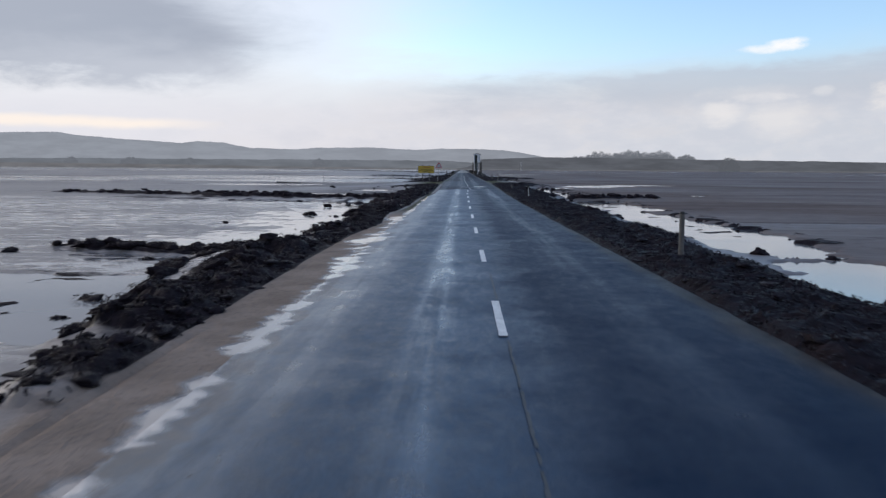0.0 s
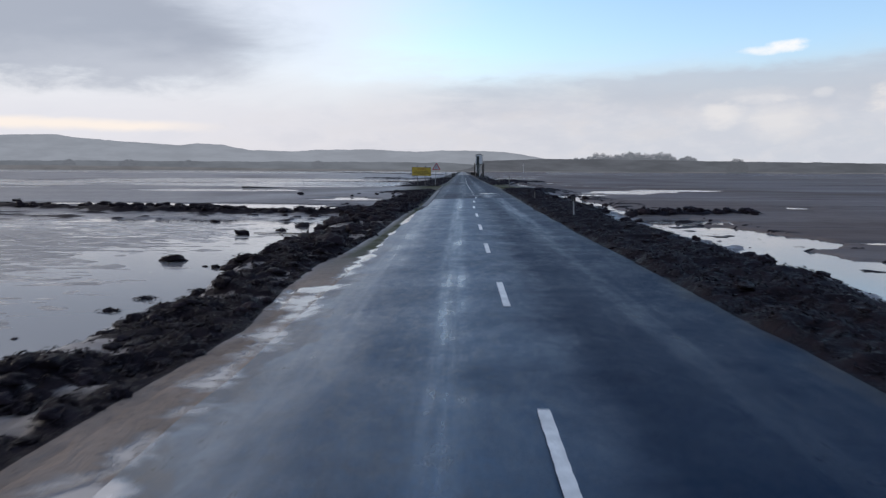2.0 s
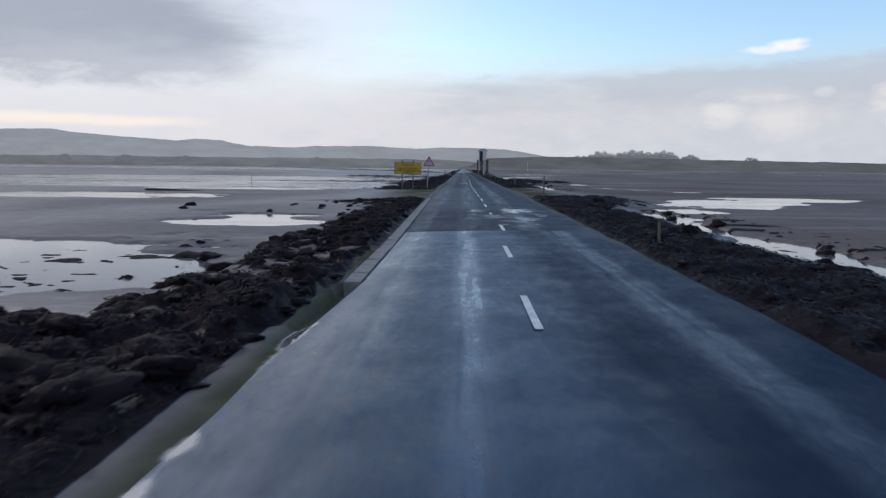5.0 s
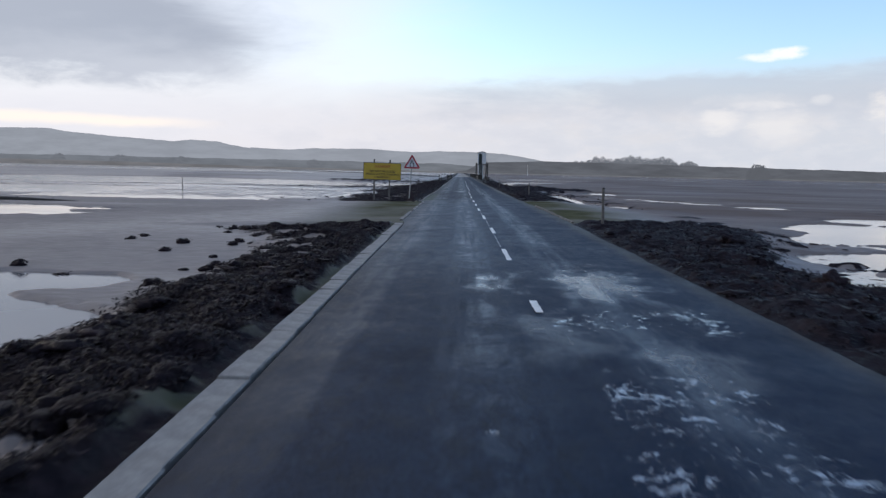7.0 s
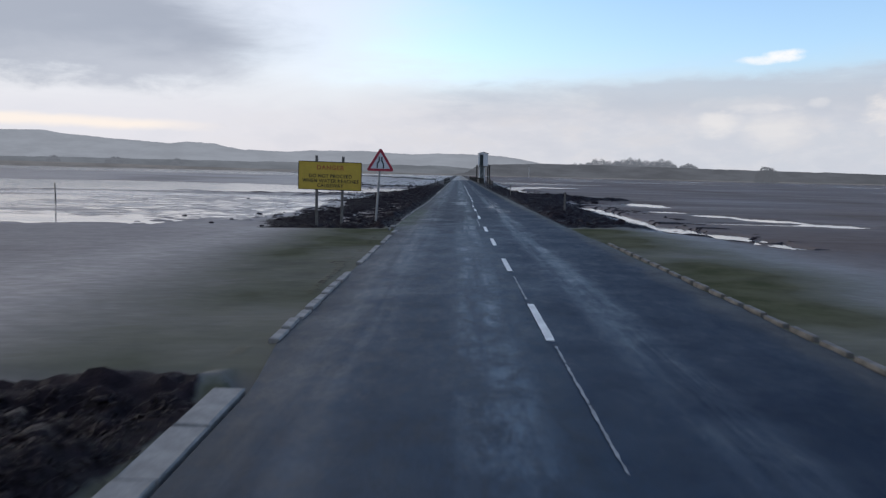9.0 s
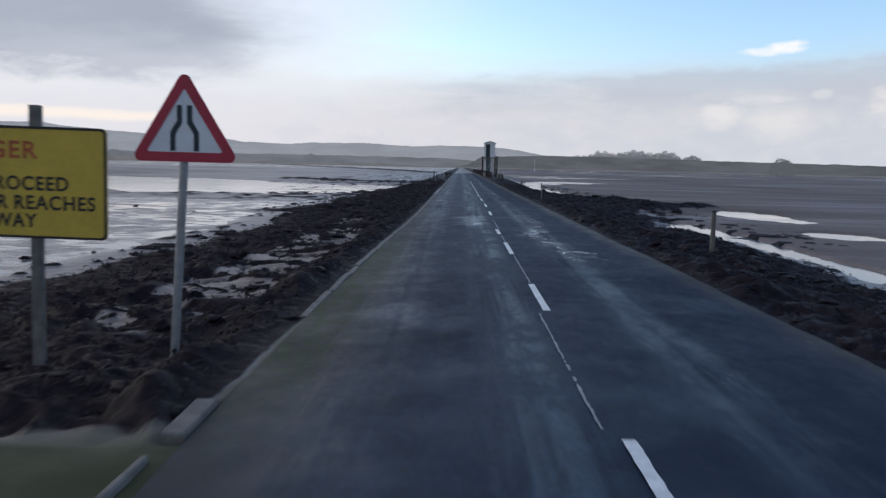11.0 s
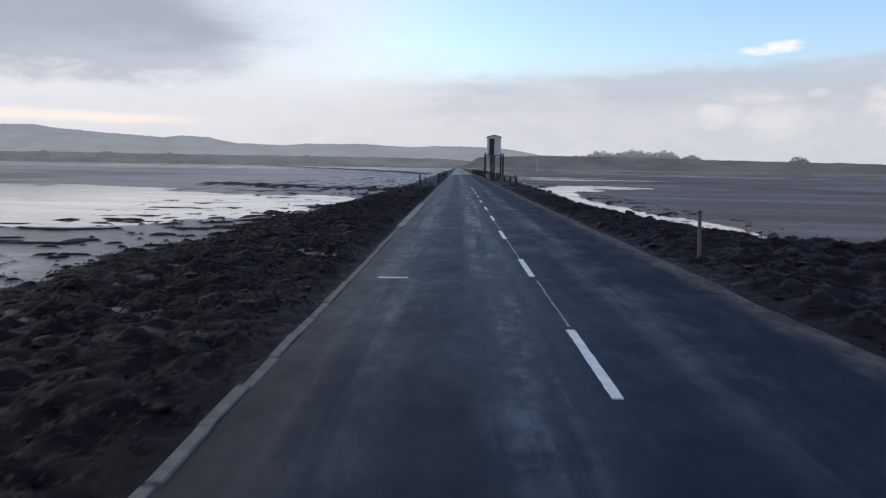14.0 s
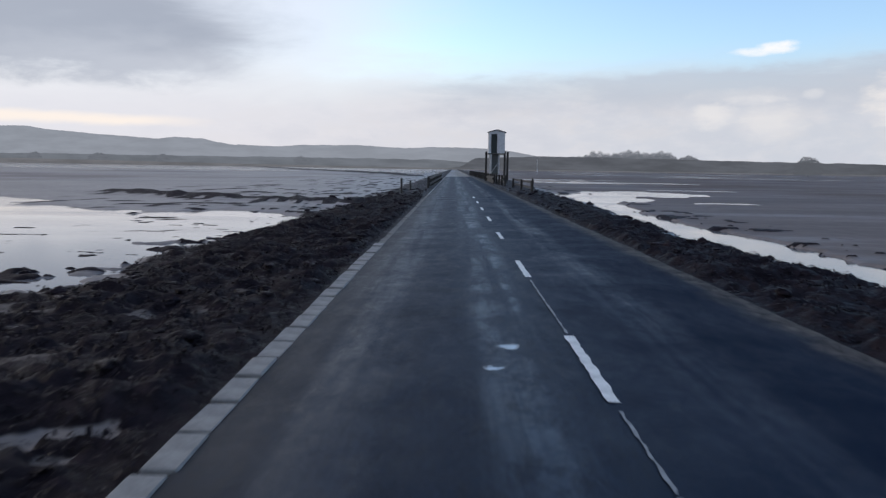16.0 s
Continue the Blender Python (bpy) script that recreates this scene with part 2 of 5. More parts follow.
def wet_rim(g, co):
    """Ragged ribbon of standing water between the road and the washed-up sand."""
    x, y, z = g.xyz(co)
    bulge = g.m("MULTIPLY", g.step(y, 13.0, 16.5), g.step(y, 32.0, 26.0))
    mid = g.m("SUBTRACT", -2.50, g.m("MULTIPLY", bulge, 0.14))
    half = g.m("ADD", g.lin(y, 20.0, 35.0, 0.19, 0.085), g.m("MULTIPLY", bulge, 0.17))
    n = g.noise(g.scaled(co, (0.75, 1.25, 1)), 1.5, 6, 0.6, 0.4)
    long = g.noise(g.scaled(co, (0.2, 0.5, 1)), 1.0, 3, 0.5)
    v = g.m("SUBTRACT", 0.55, g.m("DIVIDE", g.m("ABSOLUTE", g.m("SUBTRACT", x, mid)), g.m("MULTIPLY", half, 2.0)))
    v = g.m("ADD", v, g.m("MULTIPLY", g.m("SUBTRACT", n, 0.5), 2.3))
    v = g.m("ADD", v, g.m("MULTIPLY", g.m("SUBTRACT", long, 0.52), g.lin(y, 18.0, 30.0, 1.8, 3.0)))
    near = g.step(g.m("ABSOLUTE", g.m("SUBTRACT", x, mid)), g.m("MULTIPLY", half, 2.1), g.m("MULTIPLY", half, 1.5))
    return g.m("MULTIPLY", g.m("MULTIPLY", g.step(v, -0.02, 0.42), near), g.step(y, 58.0, 52.0))


def ground_material():
    m, g, bs = material("tidal_ground")
    co = g.add("ShaderNodeTexCoord").outputs["Object"]
    def at(n):
        a = g.add("ShaderNodeAttribute")
        a.attribute_name = n
        return a.outputs["Fac"]
    weed, sand, algae, tan = at("weed"), at("sand"), at("algae"), at("tan")
    px, py, _ = g.xyz(co)
    big = g.noise(g.scaled(co, (0.05, 0.09, 0.05)), 1.0, 5, 0.6)
    mid = g.noise(co, 1.3, 5, 0.6)
    fine = g.noise(co, 14.0, 4, 0.6)
    ripple = g.noise(g.scaled(co, (1.0, 3.2, 1.0)), 2.4, 4, 0.6, 0.6)
    mud = g.mix(g.step(big, 0.35, 0.65), (0.205, 0.186, 0.184), (0.285, 0.258, 0.247))
    band = g.noise(g.scaled(co, (0.035, 0.30, 1)), 1.0, 5, 0.6, 0.3)
    mud = g.mix(g.m("MULTIPLY", tan, 0.8), mud, g.mix(g.step(band, 0.35, 0.65), (0.172, 0.139, 0.127), (0.240, 0.202, 0.184)))
    mud = g.mix(g.m("MULTIPLY", g.step(mid, 0.42, 0.7), 0.22), mud, (0.08, 0.074, 0.073))
    sandc = g.mix(g.step(mid, 0.3, 0.7), (0.37, 0.285, 0.228), (0.26, 0.20, 0.158))
    sandc = g.mix(g.m("MULTIPLY", g.step(fine, 0.5, 0.75), 0.4), sandc, (0.10, 0.085, 0.075))
    c = g.mix(sand, mud, sandc)
    alc = g.mix(g.step(mid, 0.3, 0.7), (0.074, 0.080, 0.046), (0.122, 0.124, 0.078))
    c = g.mix(algae, c, alc)
    wn = g.noise(co, 6.0, 6, 0.7)
    wc = g.mix(g.step(wn, 0.4, 0.75), (0.0150, 0.0118, 0.0150), (0.0390, 0.0282, 0.0322))
    bits = g.m("MULTIPLY", g.step(g.m("ADD", g.noise(g.scaled(co, (0.8, 1.3, 1)), 7.0, 6, 0.75), g.m("MULTIPLY", g.m("SUBTRACT", mid, 0.5), 0.6)), 0.53, 0.60), g.m("MULTIPLY", g.step(py, 31.0, 34.0), g.step(sand, 0.1, 0.3)))
    c = g.mix(g.m("MULTIPLY", bits, 0.65), c, wc)
    wk = g.step(g.m("ADD", weed, g.m("MULTIPLY", g.m("SUBTRACT", mid, 0.5), 0.8)), 0.35, 0.6)
    c = g.mix(wk, c, wc)
    silt = g.m("MULTIPLY", wet_rim(g, co), g.m("SUBTRACT", 1.0, wk))
    c = g.mix(silt, c, (0.25, 0.235, 0.23))
    g.plug(bs.inputs["Base Color"], c)
    wet = g.m("ADD", g.lin(ripple, 0.35, 0.65, 0.34, 0.58), g.m("MULTIPLY", tan, 0.4))
    film = silt
    wet = g.m("SUBTRACT", wet, g.m("MULTIPLY", g.m("MULTIPLY", tan, g.step(band, 0.52, 0.66)), 0.32))
    soaked = g.m("MULTIPLY", g.step(py, 56.0, 46.0), g.step(px, -4.0, -5.5))
    soaked = g.m("MAXIMUM", soaked, g.m("MULTIPLY", g.m("MULTIPLY", g.step(py, 106.0, 111.0), g.step(py, 145.0, 137.0)), g.step(px, -8.2, -9.4)))
    comb = g.noise(g.scaled(co, (0.8, 2.3, 1.0)), 1.5, 6, 0.68, 0.7)
    wet = g.m("ADD", g.m("MULTIPLY", wet, g.m("SUBTRACT", 1.0, soaked)), g.m("MULTIPLY", soaked, g.lin(g.m("ADD", comb, g.m("MULTIPLY", g.m("SUBTRACT", big, 0.5), 0.7)), 0.44, 0.60, 0.42, 0.03)))
    wet = g.m("ADD", wet, g.m("ADD", g.m("MULTIPLY", sand, 0.25), g.m("MULTIPLY", algae, 0.4)))
    wet = g.m("MULTIPLY", wet, g.m("SUBTRACT", 1.0, g.m("MULTIPLY", film, 0.96)))
    r = g.m("ADD", g.m("MULTIPLY", wet, g.m("SUBTRACT", 1.0, wk)), g.m("MULTIPLY", g.lin(wn, 0.3, 0.7, 0.3, 0.8), wk))
    g.plug(bs.inputs["Roughness"], r)
    g.plug(bs.inputs["Specular IOR Level"], g.m("SUBTRACT", g.lin(wk, 0.0, 1.0, 0.42, 0.028), g.m("MULTIPLY", g.m("MAXIMUM", tan, g.m("MAXIMUM", algae, g.m("MULTIPLY", sand, 0.8))), g.lin(wk, 0.0, 1.0, 0.48, 0.0))))
    spec = bs.inputs["Specular IOR Level"].links[0].from_socket
    g.plug(bs.inputs["Specular IOR Level"], g.m("ADD", g.mix(film, spec, (1.0, 1.0, 1.0)), g.m("MULTIPLY", g.m("MULTIPLY", soaked, 0.25), g.m("SUBTRACT", 1.0, wk))))
    h = g.m("ADD", g.m("MULTIPLY", g.m("MULTIPLY", ripple, g.lin(big, 0.4, 0.6, 0.12, 0.45)), g.m("SUBTRACT", 1.0, g.m("MAXIMUM", wk, g.m("MULTIPLY", algae, 0.8)))), g.m("MULTIPLY", g.m("ADD", g.m("MULTIPLY", fine, 0.5), wn), g.m("MULTIPLY", wk, 1.6)))
    h = g.mix(sand, h, g.m("ADD", g.m("MULTIPLY", g.noise(g.scaled(co, (1.6, 0.8, 1)), 4.0, 5, 0.6, 0.5), 2.2), g.m("MULTIPLY", fine, 0.5)))
    h = g.m("MULTIPLY", h, g.m("SUBTRACT", 1.0, film))
    bump(g, bs, h, 0.6, 0.035)
    return m


def water_material():
    m, g, bs = material("shallow_water")
    co = g.add("ShaderNodeTexCoord").outputs["Object"]
    bs.inputs["Base Color"].default_value = (0.24, 0.23, 0.23, 1)
    bs.inputs["IOR"].default_value = 1.4
    big = g.noise(g.scaled(co, (0.12, 0.4, 1)), 1.0, 3)
    g.plug(bs.inputs["Roughness"], g.lin(big, 0.3, 0.7, 0.05, 0.13))
    bs.inputs["Specular IOR Level"].default_value = 0.9
    h = g.noise(g.scaled(co, (1, 1.6, 1)), 5.0, 3, 0.5)
    bump(g, bs, h, 0.012, 0.01)
    return m


def road_material(name, new_patch):
    m, g, bs = material(name)
    co = g.add("ShaderNodeTexCoord").outputs["Object"]
    x, y, z = g.xyz(co)
    grit = g.noise(co, 95.0, 3, 0.7)
    mid = g.noise(g.scaled(co, (1.6, 0.5, 1)), 1.4, 5, 0.6)
    streak = g.noise(g.scaled(co, (2.6, 0.09, 1)), 1.3, 4, 0.6)
    blot = g.noise(co, 0.7, 5, 0.65)
    def box(x0, x1, y0, y1, soft):
        return g.m("MULTIPLY", g.m("MULTIPLY", g.step(x, x0 - soft, x0 + soft), g.step(x, x1 + soft, x1 - soft)), g.m("MULTIPLY", g.step(y, y0 - 3 * soft, y0 + 3 * soft), g.step(y, y1 + 3 * soft, y1 - 3 * soft)))
    # bluish base colours: the sky's reflection on wet asphalt is put into them
    if new_patch:
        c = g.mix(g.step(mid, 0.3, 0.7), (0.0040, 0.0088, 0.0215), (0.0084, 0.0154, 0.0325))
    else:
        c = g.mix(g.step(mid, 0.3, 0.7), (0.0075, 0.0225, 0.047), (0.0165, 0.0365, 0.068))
    scuff = g.noise(g.scaled(co, (2.4, 1.1, 1)), 2.1, 6, 0.7, 0.6)
    wetter = g.step(g.m("ADD", y, g.m("MULTIPLY", g.m("SUBTRACT", blot, 0.5), 14.0)), 109.0, 97.0)
    teal = g.step(g.m("ADD", y, g.m("MULTIPLY", g.m("SUBTRACT", blot, 0.5), 5.0)), 69.0, 76.0)
    if new_patch:
        c = g.mix(g.m("MULTIPLY", g.m("MULTIPLY", wetter, teal), 0.7), c, g.mix(g.step(scuff, 0.35, 0.68), (0.0046, 0.0112, 0.0250), (0.0125, 0.0265, 0.050)))
        c = g.mix(g.m("MULTIPLY", g.m("MULTIPLY", wetter, g.m("SUBTRACT", 1.0, teal)), 0.7), c, g.mix(g.step(scuff, 0.35, 0.68), (0.0054, 0.0112, 0.0290), (0.0125, 0.0230, 0.050)))
    c = g.mix(g.m("MULTIPLY", g.step(grit, 0.5, 0.75), 0.45), c, (0.042, 0.051, 0.062) if not new_patch else (0.020, 0.026, 0.036))
    peb = g.noise(co, 30.0, 4, 0.75)
    c = g.mix(1.0, c, g.mix(g.step(peb, 0.3, 0.7), (0.55, 0.55, 0.55), (1.6, 1.6, 1.6)), "MULTIPLY")
    c = g.mix(g.m("MULTIPLY", g.step(blot, 0.5, 0.75), 0.35), c, (0.016, 0.016, 0.017))
    c = g.mix(g.m("MULTIPLY", g.step(scuff, 0.52, 0.72), 0.5), c, (0.034, 0.048, 0.066) if not new_patch else (0.022, 0.033, 0.050))
    c = g.mix(g.m("MULTIPLY", g.step(scuff, 0.46, 0.30), 0.5), c, (0.008, 0.011, 0.016))
    # mud and sand carried along the edges
    ed = g.m("MAXIMUM", g.m("MULTIPLY", x, -1.04), g.m("SUBTRACT", x, 0.12))
    edge = g.step(g.m("ADD", ed, g.m("MULTIPLY", g.m("SUBTRACT", mid, 0.5), 1.1)), 1.9, 2.65)
    c = g.mix(g.m("MULTIPLY", edge, 0.45 if new_patch else 0.65), c, (0.068, 0.057, 0.045))
    verge = g.step(g.m("ADD", g.m("ADD", x, g.lin(y, 106.0, 118.0, 0.0, 0.2)), g.m("MULTIPLY", g.m("SUBTRACT", mid, 0.5), 0.7)), 2.18, 2.6)
    c = g.mix(g.m("MULTIPLY", verge, g.lin(y, 108.0, 118.0, 0.75, 0.92)), c, g.mix(g.step(scuff, 0.35, 0.7), (0.036, 0.032, 0.030), g.mix(g.step(y, 108.0, 118.0), (0.105, 0.092, 0.080), (0.165, 0.145, 0.128))))
    if not new_patch:
        sandy = g.step(g.m("ADD", x, g.m("MULTIPLY", g.m("SUBTRACT", mid, 0.5), 1.6)), -1.2, -2.5)
        c = g.mix(g.m("MULTIPLY", sandy, 0.85), c, g.mix(g.step(scuff, 0.35, 0.65), (0.17, 0.17, 0.17), (0.29, 0.28, 0.27)))
        lip = g.step(g.m("ADD", x, g.m("MULTIPLY", g.m("SUBTRACT", g.noise(g.scaled(co, (1, 0.6, 1)), 1.3, 5, 0.6), 0.5), 1.5)), -2.2, -2.32)
        lip = g.m("MULTIPLY", lip, g.step(y, 42.0, 26.0))
        c = g.mix(lip, c, (0.17, 0.14, 0.115))
    else:
        moss = g.m("MULTIPLY", g.step(g.m("ADD", x, g.m("MULTIPLY", g.m("SUBTRACT", mid, 0.5), 1.0)), -2.05, -2.6), g.m("MULTIPLY", g.step(y, 101.0, 105.0), g.step(y, 120.0, 111.0)))
        c = g.mix(g.m("MULTIPLY", moss, g.step(g.m("ADD", scuff, g.m("MULTIPLY", g.m("SUBTRACT", g.noise(co, 7.0, 5, 0.7), 0.5), 0.8)), 0.30, 0.62)), c, (0.042, 0.058, 0.019))
    # right lane is darker asphalt; its deep blue is sky reflection painted in
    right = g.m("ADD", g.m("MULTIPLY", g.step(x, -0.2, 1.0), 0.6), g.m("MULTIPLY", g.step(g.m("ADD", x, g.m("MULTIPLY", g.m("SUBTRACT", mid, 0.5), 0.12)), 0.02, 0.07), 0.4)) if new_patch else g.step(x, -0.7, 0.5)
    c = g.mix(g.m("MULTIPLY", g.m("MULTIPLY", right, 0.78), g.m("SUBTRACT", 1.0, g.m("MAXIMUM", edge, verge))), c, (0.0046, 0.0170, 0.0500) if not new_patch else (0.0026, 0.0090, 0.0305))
    if not new_patch:
        c = g.mix(wet_rim(g, co), c, (0.25, 0.235, 0.23))
    base_col = c
    # wheel paths hold a thin film of water
    def lane(x0, wdt):
        return g.step(g.m("ABSOLUTE", g.m("SUBTRACT", g.m("ADD", x, g.m("MULTIPLY", g.m("SUBTRACT", blot, 0.5), 0.3)), x0)), wdt, wdt * 0.2)
    main = lane(-0.75, 0.32) if not new_patch else g.m("MULTIPLY", lane(-0.55, 0.55), g.step(g.m("ADD", g.m("MULTIPLY", blot, 0.6), g.m("MULTIPLY", scuff, 0.4)), 0.42, 0.6))
    film = g.m("MAXIMUM", main, g.m("MAXIMUM", g.m("MULTIPLY", lane(-2.0, 0.6), 0.7 if not new_patch else 0.35), g.m("MULTIPLY", lane(0.95, 0.45) if new_patch else lane(1.45, 0.40), 0.55)))
    film = g.m("MULTIPLY", film, g.step(streak, 0.3, 0.62))
    dry = 0.50 if new_patch else 0.40
    lane_r = g.step(g.m("ADD", x, g.m("MULTIPLY", g.m("SUBTRACT", blot, 0.5), 0.8)), -0.3 if new_patch else -0.6, 1.2 if new_patch else 0.7)
    r = g.m("SUBTRACT", g.lin(blot, 0.3, 0.7, dry, dry + 0.16), g.m("MULTIPLY", film, 0.27 if new_patch else 0.19))
    r = g.m("ADD", r, g.m("MULTIPLY", g.m("SUBTRACT", scuff, 0.5), 0.5))
    chip = g.noise(g.scaled(co, (1.0, 0.7, 1)), 13.0, 6, 0.75, 0.3)
    worn = g.noise(g.scaled(co, (1.0, 0.35, 1)), 4.2, 5, 0.65, 0.8)
    r = g.m("ADD", r, g.m("ADD", g.m("MULTIPLY", g.m("SUBTRACT", chip, 0.5), 0.45), g.m("MULTIPLY", g.m("SUBTRACT", worn, 0.5), 0.2)))
    # standing water in hollows
    ragged = g.noise(g.scaled(co, (2.2, 1.5, 1)), 4.5, 6, 0.62, 0.5)
    soft_n = g.noise(g.scaled(co, (1.0, 0.8, 1)), 1.1, 3, 0.5)
    if new_patch:
        # shallow chains of water lying along the worn wheel path and the joints
        path = g.m("ADD", g.m("SUBTRACT", g.lin(y, 121.5, 126.5, 1.28, 0.88), g.m("MULTIPLY", g.m("MULTIPLY", g.step(y, 112.5, 117.2), g.step(y, 121.3, 118.4)), 0.5)), g.m("MULTIPLY", g.m("SUBTRACT", g.noise(g.scaled(co, (0.0, 0.5, 0.0)), 1.0, 2), 0.5), 0.3))
        chain = g.step(g.m("ABSOLUTE", g.m("SUBTRACT", x, path)), g.lin(y, 112.0, 116.5, 0.95, 0.5), 0.1)
        chain = g.m("MULTIPLY", chain, g.m("MULTIPLY", g.step(y, 110.0, 112.0), g.step(y, 127.2, 124.5)))
        chain = g.m("MAXIMUM", chain, g.m("MULTIPLY", box(0.1, 0.75, 110.8, 122.5, 0.25), 0.62))
        fray = g.m("MAXIMUM", chain, g.m("MAXIMUM", box(0.15, 1.5, 62.4, 66.2, 0.25), g.m("MULTIPLY", box(-0.7, -0.4, 63.8, 66.3, 0.1), 0.62)))
        fray = g.m("MAXIMUM", fray, g.m("MAXIMUM", g.m("MULTIPLY", box(0.2, 2.2, 67.2, 69.0, 0.15), 0.95), g.m("MAXIMUM", g.m("MULTIPLY", box(0.5, 1.9, 71.7, 73.6, 0.2), 0.85), g.m("MULTIPLY", box(0.9, 1.6, 102.3, 105.2, 0.2), 0.6))))
        knots = g.noise(g.scaled(co, (1.0, 0.8, 1)), 2.4, 2, 0.5)
        speck = g.noise(g.scaled(co, (1.0, 1.25, 1)), 10.5, 6, 0.72, 0.9)
        pud = g.step(g.m("ADD", speck, g.m("ADD", g.m("MULTIPLY", g.m("SUBTRACT", fray, 1.0), 0.22), g.m("MULTIPLY", g.m("SUBTRACT", knots, 0.5), 0.40))), 0.578, 0.592)
        def spot(cx, cy, rx, ry):
            dx, dy = g.m("DIVIDE", g.m("SUBTRACT", x, cx), rx), g.m("DIVIDE", g.m("SUBTRACT", y, cy), ry)
            return g.m("SUBTRACT", 1.0, g.m("ADD", g.m("MULTIPLY", dx, dx), g.m("MULTIPLY", dy, dy)))
        holes = g.m("MAXIMUM", spot(-0.60, 150.5, 0.10, 0.12), spot(-0.78, 149.75, 0.09, 0.08))
        pud = g.m("MAXIMUM", pud, g.step(g.m("ADD", holes, g.m("MULTIPLY", g.m("SUBTRACT", speck, 0.53), 6.0)), 0.05, 0.3))
        wx, wy = x, y
        x = g.m("ADD", x, g.m("MULTIPLY", g.m("SUBTRACT", g.noise(co, 0.9, 3), 0.5), 1.5))
        y = g.m("ADD", y, g.m("ADD", g.m("MULTIPLY", g.m("SUBTRACT", g.noise(g.scaled(co, (1.6, 0.4, 1)), 1.3, 3), 0.5), 4.0), g.m("MULTIPLY", g.m("SUBTRACT", scuff, 0.5), 1.5)))
        hollow = g.m("MAXIMUM", box(0.5, 1.9, 69.5, 71.8, 0.2), g.m("MAXIMUM", box(-0.55, 0.05, 70.0, 71.6, 0.15), g.m("MAXIMUM", g.m("MULTIPLY", box(-1.1, -0.3, 120.5, 124.5, 0.25), 0.55), g.m("MULTIPLY", box(0.4, 1.05, 117.2, 118.3, 0.1), 0.7))))
        hollow = g.m("MAXIMUM", hollow, g.m("MULTIPLY", g.m("MAXIMUM", box(-0.15, 0.5, 66.6, 68.3, 0.2), box(0.8, 1.6, 65.3, 66.6, 0.2)), 0.7))
        sheet = g.m("MULTIPLY", hollow, g.step(g.m("ADD", soft_n, g.m("MULTIPLY", ragged, 0.3)), 0.46, 0.64))
        x, y = wx, wy
        r = g.m("SUBTRACT", r, g.m("MULTIPLY", sheet, 0.34))
    else:
        pud = wet_rim(g, co)
        pud = g.m("MAXIMUM", pud, g.m("MULTIPLY", g.step(ragged, 0.765, 0.775), 0.8))
    sheen = g.m("MULTIPLY", film, g.lin(wetter, 0.0, 1.0, 0.75, 1.0)) if new_patch else g.m("MULTIPLY", film, g.m("MULTIPLY", lane_r, g.step(y, 30.0, 45.0)))
    if new_patch:
        sheen = g.m("MULTIPLY", sheen, g.m("SUBTRACT", 1.0, g.m("MULTIPLY", lane_r, g.step(y, 104.0, 112.0))))
    # blue tint paints the sky's colour into the wet sheen, except on puddles
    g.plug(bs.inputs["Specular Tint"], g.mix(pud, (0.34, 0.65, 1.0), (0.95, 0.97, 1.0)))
    g.plug(bs.inputs["IOR"], g.lin(pud, 0.0, 1.0, 1.5, 1.9))
    r = g.m("MULTIPLY", r, g.m("SUBTRACT", 1.0, g.m("MULTIPLY", pud, 0.92)))
    # pale colour painted into the puddles adds to the sky they reflect
    g.plug(bs.inputs["Base Color"], g.mix(g.m("MULTIPLY", pud, 0.75), base_col, (0.34, 0.35, 0.37)) if new_patch else base_col)
    g.plug(bs.inputs["Roughness"], r)
    g.plug(bs.inputs["Specular IOR Level"], g.m("ADD", g.m("MULTIPLY", g.lin(lane_r, 0.0, 1.0, g.lin(wetter, 0.0, 1.0, g.lin(y, 122.0, 134.0, 0.095, 0.145), g.lin(teal, 0.0, 1.0, 0.115, 0.34)) if new_patch else 0.92, g.lin(g.step(y, 138.0, 126.0), 0.0, 1.0, 0.028, g.lin(y, 100.0, 110.0, 0.145, 0.085)) if new_patch else 0.05), g.m("ADD", g.m("MULTIPLY", g.lin(scuff, 0.3, 0.7, 0.6, 1.4), g.m("MULTIPLY", g.lin(chip, 0.3, 0.7, 0.45, 1.55), g.lin(worn, 0.3, 0.7, 0.85, 1.15))), g.m("MULTIPLY", sheen, g.lin(y, 108.0, 120.0, 0.7, 1.7) if new_patch else 5.0))), g.m("MULTIPLY", pud, 0.85)))
    h = g.m("ADD", g.m("ADD", grit, g.m("MULTIPLY", peb, 1.3)), g.m("ADD", g.m("MULTIPLY", mid, 0.4), g.m("MULTIPLY", ragged, 0.35)))
    bump(g, bs, g.m("MULTIPLY", h, g.m("SUBTRACT", 1.0, g.m("MAXIMUM", pud, g.m("MULTIPLY", film, 0.75)))), 0.45, 0.006)
    return m


def weed_material(name, dark, brown, spec):
    m, g, bs = material(name)
    co = g.add("ShaderNodeTexCoord").outputs["Object"]
    isl = g.add("ShaderNodeNewGeometry").outputs["Random Per Island"]
    rnd = g.add("ShaderNodeObjectInfo").outputs["Random"]
    strand = g.noise(g.scaled(co, (9, 9, 4)), 3.0, 6, 0.7, 0.8)
    mid = g.noise(co, 3.0, 4)
    c = g.mix(g.step(strand, 0.42, 0.75), dark, brown)
    c = g.mix(g.m("MULTIPLY", g.step(g.m("ADD", isl, g.m("MULTIPLY", rnd, 0.15)), 0.72, 1.1), 0.45), c, tuple(v * 1.4 for v in brown))
    g.plug(bs.inputs["Base Color"], c)
